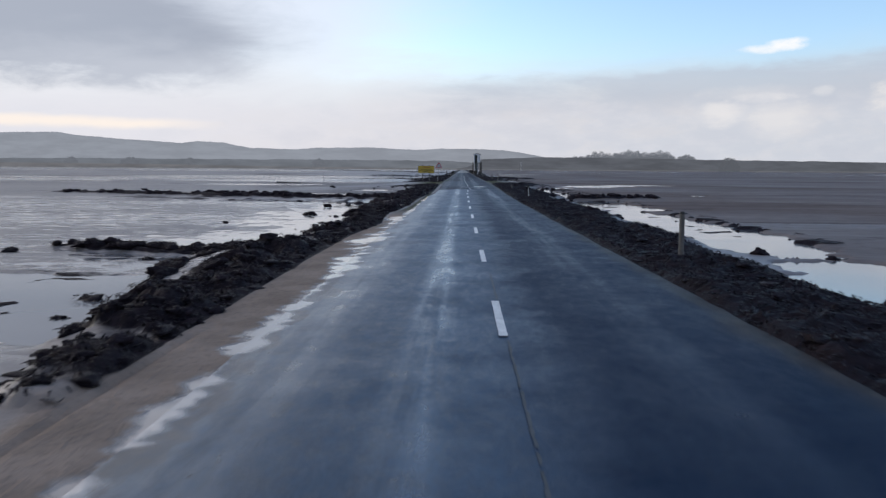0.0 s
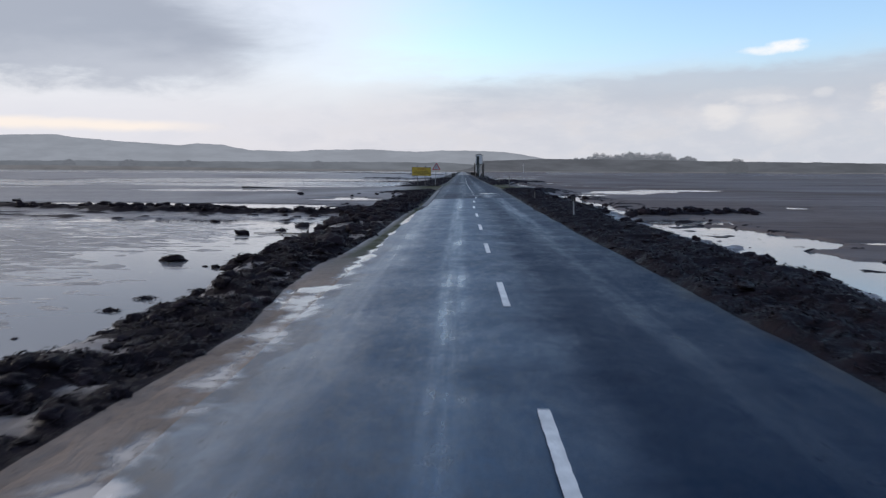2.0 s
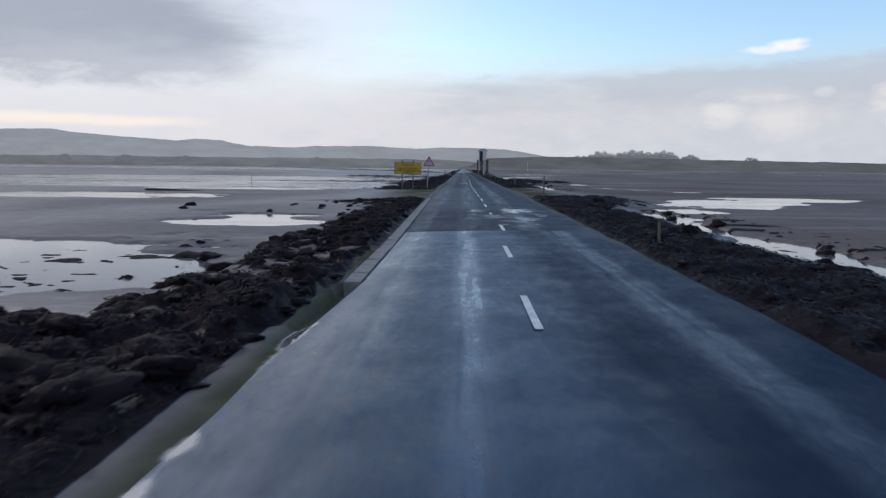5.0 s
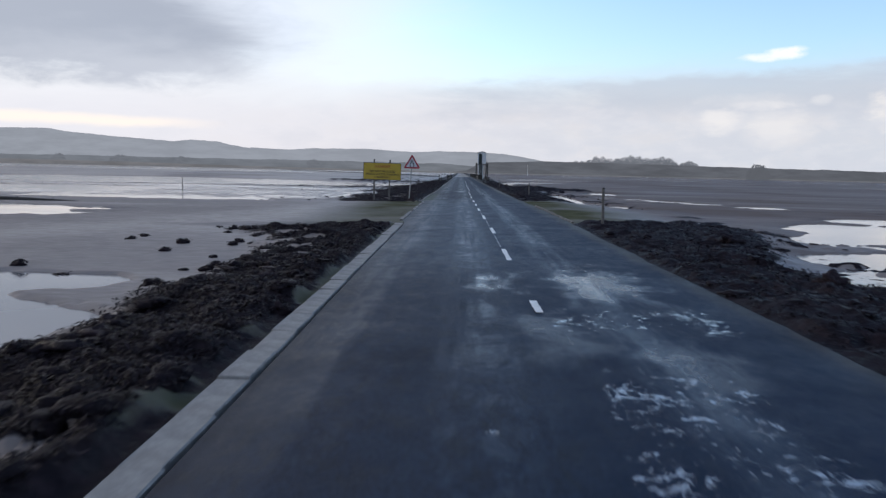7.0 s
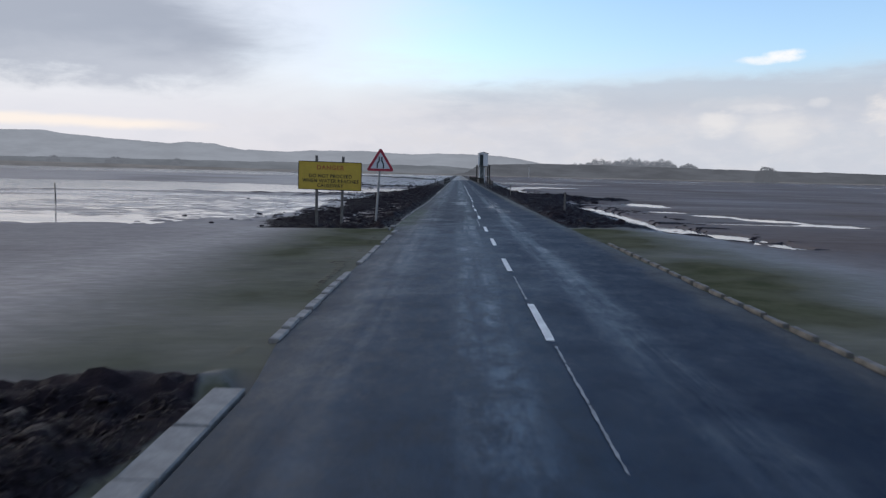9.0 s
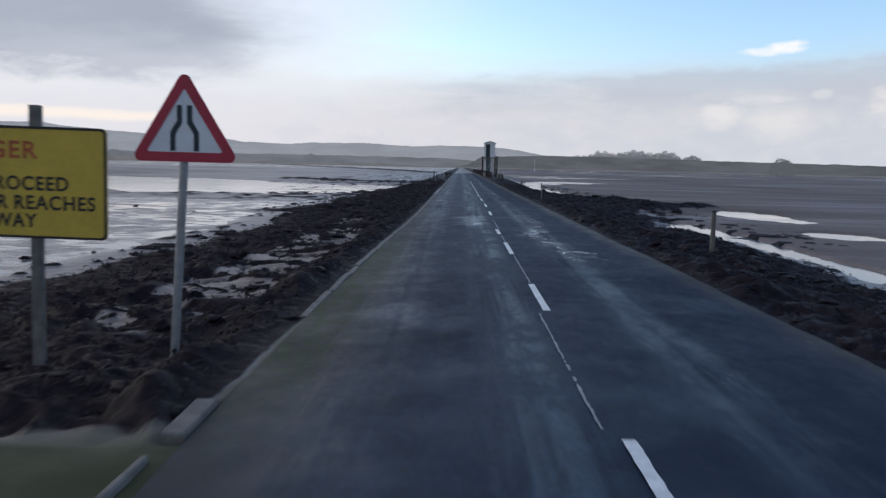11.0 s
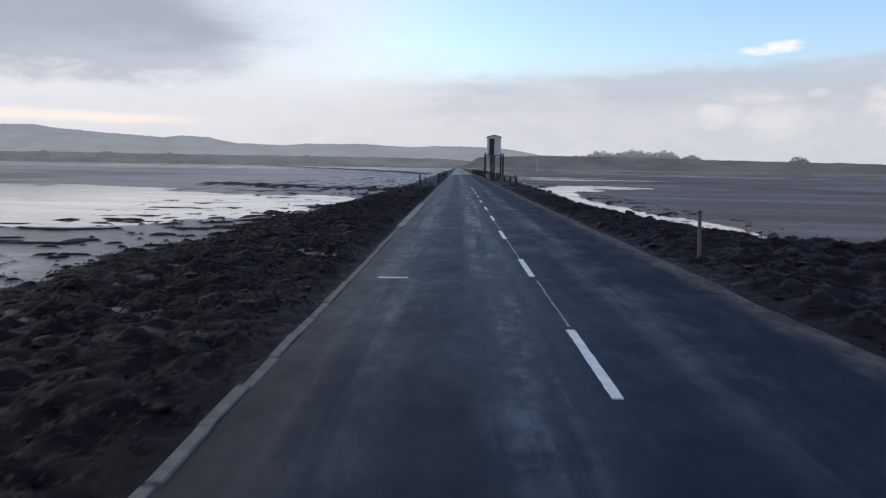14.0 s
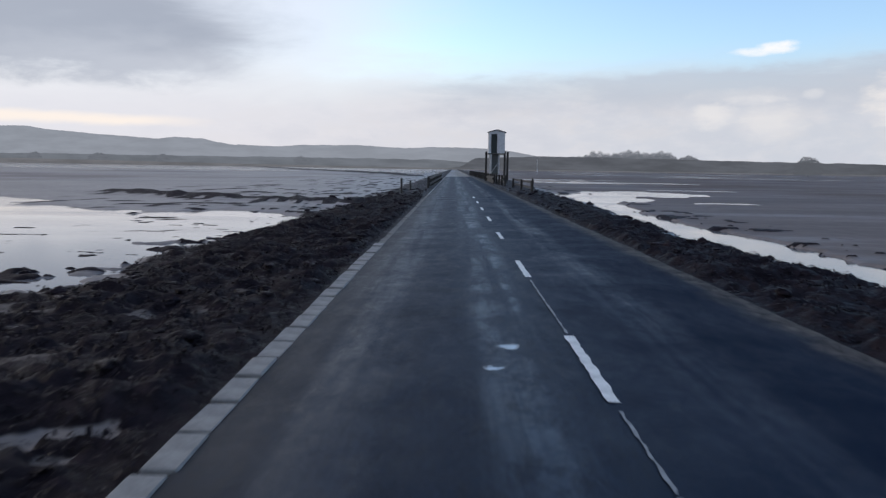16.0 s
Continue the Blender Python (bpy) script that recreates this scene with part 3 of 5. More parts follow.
    g.plug(bs.inputs["Roughness"], g.lin(strand, 0.35, 0.7, 0.24, 0.85))
    bs.inputs["Specular IOR Level"].default_value = spec
    bump(g, bs, g.m("ADD", strand, g.m("MULTIPLY", mid, 0.4)), 0.9, 0.03)
    return m


GROUND = ground_material()
WATER = water_material()
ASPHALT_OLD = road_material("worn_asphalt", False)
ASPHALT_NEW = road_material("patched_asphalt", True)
PAINT = plain("road_paint", (0.80, 0.80, 0.78), 0.6, 6.0, 0.2)
KERB_OLD = plain("stained_kerb_concrete", (0.165, 0.156, 0.142), 0.8, 5.0, 0.35, relief=0.6)
KERB = plain("kerb_concrete", (0.275, 0.265, 0.25), 0.75, 5.0, 0.3, relief=0.5)
ROCK = weed_material("weedy_rock", (0.0165, 0.0132, 0.0172), (0.0440, 0.0318, 0.0370), 0.035)
FROND = weed_material("bladder_wrack", (0.0160, 0.0127, 0.0165), (0.0410, 0.0294, 0.0340), 0.065)
TIMBER = plain("grey_timber", (0.135, 0.125, 0.115), 0.8, 10.0, 0.35, relief=0.7)
DARK_TIMBER = plain("dark_wet_timber", (0.03, 0.027, 0.025), 0.6, 10.0, 0.4, relief=0.7)
STEEL = plain("galvanised_steel", (0.28, 0.29, 0.30), 0.45, 14.0, 0.2, metal=0.5)
YELLOW = plain("faded_yellow_sheet", (0.53, 0.37, 0.045), 0.55, 3.0, 0.12)
BLACK = plain("black_lettering", (0.015, 0.014, 0.012), 0.6)
INK = plain("sign_ink", (0.012, 0.026, 0.034), 0.6)
RED_LETTER = plain("faded_red_lettering", (0.38, 0.09, 0.03), 0.6)
RED = plain("red_sign_border", (0.37, 0.022, 0.048), 0.5, 6.0, 0.15)
WHITE = plain("white_sign_face", (0.62, 0.65, 0.68), 0.5, 4.0, 0.08)
WHITE_BOARD = plain("white_painted_boards", (0.66, 0.67, 0.68), 0.6, 4.0, 0.12)
STAIN = plain("grey_green_boards", (0.15, 0.175, 0.175), 0.7)
GREEN_DARK = plain("doorway_shade", (0.03, 0.04, 0.04), 0.7)
ROOF = plain("grey_roof_felt", (0.10, 0.10, 0.105), 0.8)
# unlit far land: distance haze is mixed into these glowing colours
HILL = distant("far_hill_haze_glow", (0.275, 0.298, 0.345), 0.07, 0.006)
SHORE = distant("far_shore_haze_glow", (0.100, 0.108, 0.127), 0.16, 0.01)
FIELD = distant("far_field_haze_glow", (0.150, 0.165, 0.192), 0.12, 0.008)
MARSH = distant("far_marsh_haze_glow", (0.150, 0.152, 0.166), 0.14, 0.02)
BUSH = distant("thorn_bush_haze_glow", (0.100, 0.108, 0.126), 0.16, 0.6)
TREES = distant("far_tree_haze_glow", (0.140, 0.152, 0.178), 0.14, 0.05)

# ---------------------------------------------------------------- plan of the ground
LEFT_WATER, RIGHT_WATER = -0.38, -0.26
FALL = 0.021              # the road and its banks fall this much for each metre towards the sunward side
LEFT_POOLS = [
    (-9.6, 10.6, 5.3, 4.7), (-6.5, 22.5, 1.6, 4.5), (-6.0, 29.5, 1.3, 4.5), (-8.8, 26.3, 1.5, 0.7), (-5.9, 34.5, 1.0, 4.0), (-12.0, 43.8, 8.0, 3.4),
    (-7.6, 40.6, 3.3, 4.6), (-11.0, 56.0, 7.5, 3.2), (-22.0, 60.0, 14.0, 2.2), (-8.3, 72.3, 2.3, 1.3), (-8.2, 68.6, 3.2, 2.2), (-24.0, 91.0, 9.5, 5.5),
    (-20.0, 162.0, 13.5, 15.5), (-45.0, 165.0, 30.0, 25.0), (-10.8, 169.0, 4.6, 8.0), (-11.0, 160.0, 4.0, 3.0), (-13.5, 131.0, 5.0, 1.1), (-20.0, 112.0, 9.5, 9.0), (-30.0, 122.0, 16.0, 8.0)]
RIGHT_POOLS = [
    (7.0, 12.5, 2.0, 5.5), (7.1, 21.0, 1.9, 6.0), (7.2, 30.0, 1.7, 7.0), (7.4, 39.0, 1.9, 5.5), (7.6, 46.0, 2.2, 3.0), (6.6, 53.0, 0.8, 4.0),
    (6.9, 60.0, 0.9, 5.0), (6.6, 67.0, 0.8, 4.5), (7.4, 72.0, 1.6, 3.4), (9.2, 77.0, 2.2, 3.6), (12.2, 82.5, 3.4, 4.0), (15.0, 88.0, 4.2, 4.0), (20.5, 93.0, 5.0, 4.5),
    (8.1, 101.3, 1.3, 4.0), (7.4, 97.2, 1.4, 0.6), (12.7, 111.7, 5.3, 1.0), (8.7, 132.8, 1.4, 0.9), (6.9, 124.0, 0.9, 3.6), (7.0, 120.0, 0.7, 5.2), (6.9, 113.0, 0.6, 4.2),
    (7.2, 107.0, 0.9, 2.5), (12.3, 132.6, 1.6, 4.4), (7.4, 152.0, 0.9, 6.0), (6.3, 162.0, 1.15, 10.0), (6.4, 174.0, 0.8, 9.0), (7.0, 186.0, 1.1, 8.0),
    (9.2, 197.0, 3.0, 8.0), (14.0, 206.0, 5.0, 7.0), (22.0, 258.0, 14.0, 7.0), (15.0, 188.5, 2.6, 1.0), (21.0, 217.0, 5.0, 1.4)]
RIGHT_STREAKS = [
    (16.5, 42.3, 7.7, 0.3), (15.2, 27.7, 6.5, 0.3), (31.3, 59.0, 17.5, 0.5), (11.1, 122.2, 1.3, 1.9), (12.5, 118.7, 1.2, 2.1), (14.0, 115.2, 1.2, 2.1),
    (15.7, 111.9, 1.4, 1.9), (17.8, 107.4, 1.5, 2.4), (19.5, 103.4, 2.6, 0.9), (25.7, 101.8, 4.6, 0.8)]
SILT = [(-3.6, 33.7, 0.65, 0.55), (-4.5, 34.9, 0.7, 0.4), (-3.5, 36.4, 0.4, 0.35), (-3.4, 31.8, 0.5, 0.5), (-4.2, 29.6, 0.5, 0.8), (-3.9, 58.3, 0.9, 0.22), (-3.3, 59.8, 0.5, 0.3), (-3.15, 62.3, 0.4, 0.4), (-3.6, 64.6, 0.5, 0.3), (-4.2, 116.4, 0.8, 0.6), (-4.7, 117.6, 0.8, 0.4), (-3.9, 115.1, 0.6, 0.5), (-3.5, 148.1, 0.45, 0.45), (-3.7, 139.8, 0.4, 0.5), (-4.6, 140.3, 0.5, 0.4)]      # bare silt between the stones
LEFT_SAND = ([-40, 20, 22.5, 24.5, 26, 28, 30.5, 33, 36, 45, 60, 72, 84, 103, 112, 120, 127, 147, 148, 160, 320],
             [3.45, 3.3, 3.1, 2.9, 3.05, 3.2, 3.22, 2.99, 2.93, 2.84, 2.74, 2.76, 2.84, 3.1, 3.02, 2.88, 2.81, 2.81, 2.86, 2.86, 2.82])      # where the washed-up sand or the kerb ends and the weed begins
RIGHT_EDGE = ([-40, 10, 20, 35, 48, 60, 66, 78, 84, 97, 104, 127, 150, 320], [2.62, 2.60, 2.52, 2.40, 2.40, 2.55, 2.64, 2.66, 2.76, 2.76, 2.60, 2.56, 2.50, 2.45])
RAMP = (84.0, 103.2)      # the flat green apron on both sides of the road


def right_edge(y):
    return np.interp(y, RIGHT_EDGE[0], RIGHT_EDGE[1])


def bank_edges(y):
    """Outer limits of the weedy stone banks along the road."""
    lo = np.interp(y, [-40, 6, 8, 9.5, 11, 13, 16, 18.5, 20, 24, 26.5, 28, 31, 35, 36.5, 39, 42, 50, 62, 67, 70, 76, 81, 83.5, 84.5, 102.4, 103.4, 113, 118, 124, 130, 142, 148, 158, 178, 260],
                   [-4.1, -4.2, -4.6, -4.8, -5.2, -5.8, -6.3, -6.0, -4.9, -5.0, -4.45, -4.7, -5.0, -5.0, -4.5, -4.7, -5.2, -5.4, -5.3, -5.2, -5.5, -5.9, -6.8, -8.5, -2.9, -2.9, -8.0, -8.2, -7.6, -7.2, -8.4, -8.4, -7.6, -7.0, -6.5, -6.2])
    hi = np.interp(y, [-40, 10, 13, 18, 25, 33, 40, 45, 52, 62, 70, 74, 77.4, 81, 84, 85.5, 97, 98, 112, 121, 124, 127, 132, 134.5, 139, 144, 147, 150, 158, 165, 170, 176, 192, 240],
                   [4.9, 5.0, 5.3, 5.5, 5.4, 5.5, 5.3, 5.4, 6.0, 5.8, 5.8, 5.9, 7.0, 8.1, 9.5, 3.0, 3.0, 5.8, 6.3, 6.0, 5.6, 6.6, 7.2, 10.5, 12.0, 7.6, 6.6, 5.9, 5.6, 5.2, 5.3, 5.7, 6.0, 7.5])
    return lo, hi


def ground_at(x, y):
    """Height and cover (weed, sand, algae, tan) of the ground at arrays x, y."""
    a0 = np.abs(x)
    n_mid = fbm(x * 0.35, y * 0.35, 3)
    n_fine = fbm(x * 1.7, y * 1.7, 11)
    left = x < 0
    lo, hi = bank_edges(y)
    lo = lo - np.where(y < 60, 0.6, 0.9) * (fbm(y * 0.45, y * 0 + 2.0, 21) - 0.5) * 2
    hi = hi + 0.8 * (fbm(y * 0.5, y * 0 + 7.0, 22) - 0.5) * 2
    outer = np.where(left, -lo, hi)
    inner = np.where(left, np.interp(y, LEFT_SAND[0], LEFT_SAND[1]), np.interp(y, RIGHT_EDGE[0], RIGHT_EDGE[1]))
    level = np.where(left, LEFT_WATER, RIGHT_WATER)
    # pools
    pool = np.full(x.shape, -1.0)
    for plan, side in ((LEFT_POOLS, left), (RIGHT_POOLS, ~left), (RIGHT_STREAKS, ~left)):
        for cx, cy, rx, ry in plan:
            d = 1.0 - ((x - cx) / rx) ** 2 - ((y - cy) / ry) ** 2
            pool = np.where(side, np.maximum(pool, np.clip(d * (2.0 if rx * ry > 100 else 1.3), -1, 1)), pool)
    # long thin sheets of water farther out
    far = fbm(x * 0.012 + 5, y * 0.085, 31, 5)
    far_k = sstep(np.hypot(x * 1.3, (y - 80) * 0.55), 30, 95)
    far_p = np.where(left, sstep(far, 0.43, 0.50), sstep(far, 0.63, 0.68)) * far_k
    far_p = far_p * np.where(left, 1 - 0.85 * sstep(y, 168, 184) * (1 - sstep(y, 330, 430)), 1.0)
    pool = np.maximum(pool, far_p * 1.2 - 1.0 + 0.25)
    rough = ((n_mid - 0.5) * 1.8 + (n_fine - 0.5) * 1.0) * np.where(~left & (y < 84), 1.5, 1.0)
    wet = sstep(pool + rough, -0.22, 0.30)
    calm = 1 - 0.8 * np.maximum(sstep(y, 165, 230), sstep(a0, 16, 34))
    z = level + 0.055 - 0.12 * wet + ((n_mid - 0.5) * 0.045 + (n_fine - 0.5) * 0.016) * calm
    # an even sheet of soaked, rippled mud
    soaked = np.where(left, sstep(a0, 5.2, 6.4) * (1 - sstep(a0, 40, 60)) * sstep(y, 12, 16) * (1 - sstep(y, 44, 48)), 0.0)
    pan = np.where(left, sstep(a0 + lo, 0.6, 1.6) * (1 - sstep(a0, 24, 34)) * sstep(y, 106, 110) * (1 - sstep(y, 136, 144)), 0.0)
    sheet = level - 0.016 - 0.014 * pan + 0.030 * sstep(a0 + (n_mid - 0.5) * 4, 6.0, 11.0) + 0.030 * (vnoise(x * 1.3 + 2 * n_mid, y * 2.6 + 3 * n_mid, 35) - 0.5) + 0.028 * (vnoise(x * 3.2 + n_fine, y * 6.5, 36) - 0.5)
    soaked = np.maximum(soaked, pan)
    z = z * (1 - soaked) + sheet * soaked
    # the bank
    a = np.abs(x)
    t = (a - inner) / np.maximum(outer - inner, 0.2)
    k = 1 - sstep(t, 0.55, 1.12)
    crest = FALL * np.clip(x, -9, 9) + np.where(left, -0.06 - np.where((y > 52) & (y < 84), 0.05 + 0.10 * t, 0.02 * t + 0.13 * sstep(t, 0.06, 0.2) * (1 - sstep(y, 120, 132)) * (y > 100)), np.where(y > 104, -0.06 - 0.14 * t, -0.05 - 0.05 * t))
    def billow(f, seed):
        return 1 - np.abs(2 * vnoise(x * f + 0.7 * n_fine, y * f + 0.7 * n_mid, seed) - 1)
    lump = (fbm(x * 0.9, y * 0.9, 41) - 0.5) * 0.36 + (billow(1.9, 42) - 0.5) * 0.15 + (billow(4.3, 43) - 0.5) * 0.085 + (billow(9.0, 44) - 0.5) * 0.045
    lump = lump * np.where(left & (y < 12), 0.3 + 0.7 * sstep(y, 5.6, 9.0), 1.0)
    lump = lump * np.where(left, np.where(y < 60, 1.35 - 0.5 * sstep(y, 16, 20) * (1 - sstep(y, 30, 35)), np.where(y < 84, 0.9, 0.95)), np.where(y > 104, 1.0, 0.75))
    on = (t > -0.05) & (t < 1.5)
    fade = np.where(left & (y < 50), sstep(t, 0.0, 0.22), sstep(t, 0.0, 0.09))
    z = np.where(on, z * (1 - k) + (crest + lump * fade + 0.05 * fade) * k, z)
    kw = np.where(left & (y > 100), 1 - sstep(t, 0.85, 1.1), k)
    kw = kw * np.where(left & (y < 12), 0.35 + 0.65 * sstep(y, 5.6, 7.6), 1.0)
    weed = np.where(on, kw * np.where(left & (y < 50), sstep(t, 0.0, 0.06), sstep(t, -0.05, 0.0)), 0.0)
    # gaps of bare sand between the weed on the wide left bank
    patchy = fbm(x * 0.9, y * 1.5, 51, 5) + 0.05 * np.sin(y * 0.35 + 1.0)
    patchy = np.where(y > 100, fbm(x * 1.9, y * 3.6, 57, 5), patchy)
    where = np.where(left & (y > 60), sstep(t, 0.10, 0.25) * (1 - sstep(t, 0.8, 1.0)), 0.0) + np.where(left & (y < 60), 0.85 * sstep(t, 0.05, 0.2), 0.0)
    where = where * np.where(y < 84, np.where(y < 66, 0.75, np.where(y < 75, 0.22, 0.9 * sstep(t, 0.35, 0.5))), 1.0)
    wide = np.where(left & (y > 75) & (y < 84), 0.022, 0.0) + np.where(left & (y > 22) & (y < 44), 0.055, 0.0) + np.where((y > 53) & (y < 65), 0.05, 0.0) + np.where((y > 105) & (y < 118.5), 0.05, 0.0) + np.where((y > 118.5) & (y < 127), 0.012, 0.0)
    where = where * np.where((y > 100) & (y < 120), sstep(y, 105.2, 106.4), 1.0)
    where = where * np.where((y > 100) & (y < 128), 1 - sstep(t, 0.42, 0.55), 1.0)
    where = where * np.where(y > 126, 0.45, 1.0)
    bare = sstep(patchy + wide, 0.545, 0.575) * where
    for cx, cy, rx, ry in SILT:
        d = ((x - cx) / rx) ** 2 + ((y - cy) / ry) ** 2 + (n_fine - 0.5) * 3.2 + (n_mid - 0.5) * 1.5
        bare = np.maximum(bare, (1 - sstep(d, 0.55, 0.95)) * sstep(vnoise(x * 3.1, y * 5.3, 58) + 0.4 * n_fine, 0.46, 0.62))
    weed = weed * (1 - bare)
    low = FALL * np.clip(x, -9, 9) + np.where(left, -0.115, -0.2) + (n_fine - 0.5) * 0.03
    z = np.where(on, z * (1 - 0.9 * bare) + np.minimum(z, low) * 0.9 * bare, z)
    # stray weed and stones on the mud
    spots = np.maximum(sstep(fbm(x * 0.8, y * 1.1, 61, 5) + np.where(y > 100, -0.004, np.where(left, -0.012, 0.03)), 0.66, 0.685), sstep(fbm(x * 2.1, y * 2.6, 62, 3), 0.73, 0.76)) * sstep(a, 5.0, 7.0) * (1 - sstep(a, 14, 34)) * (1 - 0.8 * soaked) * np.where(left, 1 - 0.9 * sstep(y, 58, 64) * (1 - sstep(y, 104, 112)), 0.9 * (1 - sstep(a, 8.6, 10.5)))
    weed = np.maximum(weed, spots)
    z = z + spots * 0.07
    # stone ridges that cross the flats on the sunward side
    for x0, y0, x1, y1, wd, hh in ((-5, 49.5, -17, 52.0, 1.3, 0.24), (-15, 52, -30, 57.0, 0.9, 0.18), (-6.5, 183.5, -13.8, 186.4, 1.3, 0.3), (-13.8, 186.4, -23, 192.5, 1.5, 0.36), (6.5, 48.5, 12, 50.0, 0.7, 0.22), (-5.6, 17.6, -10.5, 18.8, 0.28, 0.10), (-9, 300, -16, 335, 3.0, 0.5), (-16, 335, -190, 900, 5.0, 0.6), (7, 134, 12, 139, 1.2, 0.3)):
        L = math.hypot(x1 - x0, y1 - y0)
        s = np.clip(((x - x0) * (x1 - x0) + (y - y0) * (y1 - y0)) / L ** 2, 0, 1)
        d = np.hypot(x - x0 - s * (x1 - x0), y - y0 - s * (y1 - y0)) + (n_mid - 0.5) * 1.2
        kk = 1 - sstep(d, wd * 0.35, wd)
        z = np.where(kk > 0, np.maximum(z, level + hh * kk * (0.55 + 0.8 * n_fine) + lump * 0.6 * kk), z)
        weed = np.maximum(weed, kk)
    # the apron
    ky = sstep(y, RAMP[0], RAMP[0] + 0.8) * (1 - sstep(y, RAMP[1] - 1.0, RAMP[1]))
    reach = np.where(left, 15.0, 12.0) + (n_mid - 0.5) * 6
    kr = ky * (1 - sstep(a, reach - 7, reach))
    z = z * (1 - kr) + (FALL * np.clip(x, -4, 4) + np.where(left, -0.05, -0.06) + (level + 0.1) * sstep(a, 3.0, reach) * 0.6 + (n_fine - 0.5) * 0.03) * kr
    weed = weed * (1 - kr)
    algae = kr * (1 - sstep(a, 3.6, 7.8)) * (0.55 + 0.7 * n_mid)
    # green fringe beside the kerb
    fringe = np.where(left, np.where(y < 50, 1 - sstep(a, inner - 0.25, inner + 0.12), 1 - sstep(a + (n_mid - 0.5) * 0.5, 2.80, np.where((y > 60) & (y < 80) | (y > 102) & (y < 110), 3.28, 3.12))) * sstep(y, 28, 33.5) * np.where(y > 101, 0.15 + 0.8 * (1 - sstep(y, 106, 110)), 0.9), (1 - sstep(a - np.interp(y, RIGHT_EDGE[0], RIGHT_EDGE[1]), 0.0, 0.24)) * 0.45)
    algae = np.maximum(algae, fringe * np.where(left & (y > 50), sstep(n_mid + 0.5 * n_fine, 0.54, 0.80), np.where(left, 0.72 + 0.5 * n_fine, 0.3 + 0.9 * n_fine)))
    weed = weed * (1 - np.where(y < 50, 0.8, 0.8 * sstep(n_mid + 0.5 * n_fine, 0.54, 0.80)) * fringe)
    # sand washed along the road's edge
    sand = np.where(left, (1 - sstep(a + (n_mid - 0.5) * 0.7, inner - 0.1, inner + 0.35)) * (1 - sstep(y, 27, 34)), 0.0)
    sand = np.maximum(sand, np.where(left, bare * k, 0.0) * 0.45)
    flat = np.where(left, (1 - sstep(a, inner - 0.2, inner + 0.2)) * (1 - sstep(y, 48, 53)), 0.0)
    z = z * (1 - flat) + (FALL * x - 0.035 + (n_fine - 0.5) * 0.014) * flat
    z = np.where(a < 2.35, np.minimum(z, FALL * x - 0.06), z)
    z = np.where((a < np.where(left, 2.62, inner + 0.02)) & (y > 50), np.minimum(z, FALL * x - 0.05), z)
    tan = np.where(left, sstep(fbm(x * 0.06, y * 0.03, 71), 0.5, 0.7) * 0.4, sstep(a, 5.5, 8.0) * (0.55 + 0.45 * fbm(x * 0.08, y * 0.05, 72)))
    return z, weed, sand, algae, tan


def graded(a, b, step, far, ratio):
    """Even steps from a to b, then growing ones out to far."""
    out = list(np.arange(a, b, step))
    d, v = step, b
    while v < far:
        out.append(v)
        d *= ratio
        v += d
    out.append(far)
    return out


def grid_mesh(xs, ys):
    X, Y = np.meshgrid(np.array(xs), np.array(ys))
    nx, ny = len(xs), len(ys)
    i = np.arange(nx * ny).reshape(ny, nx)
    q = np.stack([i[:-1, :-1], i[:-1, 1:], i[1:, 1:], i[1:, :-1]], -1).reshape(-1, 4)
    return X.ravel(), Y.ravel(), q


def build_ground():
    half = list(np.arange(0, 2.35, 0.47)) + list(np.arange(2.35, 6.0, 0.06)) + graded(6.0, 9.4, 0.09, 2600, 1.085)
    xs = [-v for v in half[:0:-1]] + half
    ys = [-v for v in graded(4, 5, 0.5, 60, 1.3)[::-1]] + list(np.arange(-3.6, 4, 0.4)) + graded(4, 165, 0.085, 2600, 1.05)
    X, Y, q = grid_mesh(xs, ys)
    z, weed, sand, algae, tan = ground_at(X, Y)
    me = bpy.data.meshes.new("ground")
    me.vertices.add(len(X))
    me.vertices.foreach_set("co", np.stack([X, Y, z], -1).astype(np.float32).ravel())
    me.loops.add(q.size)
    me.loops.foreach_set("vertex_index", q.ravel().astype(np.int32))
    me.polygons.add(len(q))
    me.polygons.foreach_set("loop_start", np.arange(0, q.size, 4, dtype=np.int32))
    me.polygons.foreach_set("use_smooth", np.ones(len(q), dtype=bool))
    for nm, v in (("weed", weed), ("sand", sand), ("algae", algae), ("tan", tan)):
        me.attributes.new(nm, "FLOAT", "POINT").data.foreach_set("value", v.astype(np.float32))
    me.update(calc_edges=True)
    me.validate()
    me.materials.append(GROUND)
    ob = new("ground", me)
    return tagged(ob, "wet grey tidal mud with weedy stone banks along the road", "ground", kind="structure")


ground = build_ground()


def build_water():
    for nm, x0, x1, z in (("water", -2600, -2.7, LEFT_WATER), ("water", 2.7, 2600, RIGHT_WATER)):
        me = mesh_from(nm, [(x0, -60, z), (x1, -60, z), (x1, 2600, z), (x0, 2600, z)], [(0, 1, 2, 3)], WATER)
        tagged(new(nm, me), "shallow still sea water lying in pools on the mud", "water", kind="structure")


build_water()


# ---------------------------------------------------------------- road
def road_edge(y):
    l = float(np.interp(y, [-40, 48, 53, 60, 72, 84, 86, 99.5, 102, 107, 112, 116, 120, 127, 147, 300], [-2.5, -2.5, -2.26, -2.27, -2.41, -2.5, -2.74, -2.74, -2.88, -2.92, -2.88, -2.83, -2.74, -2.685, -2.63, -2.62])) - (0.10 if y < 48 else 0.01) * (vnoise(np.array(y * 0.7), np.array(0.5), 5) - 0.5)
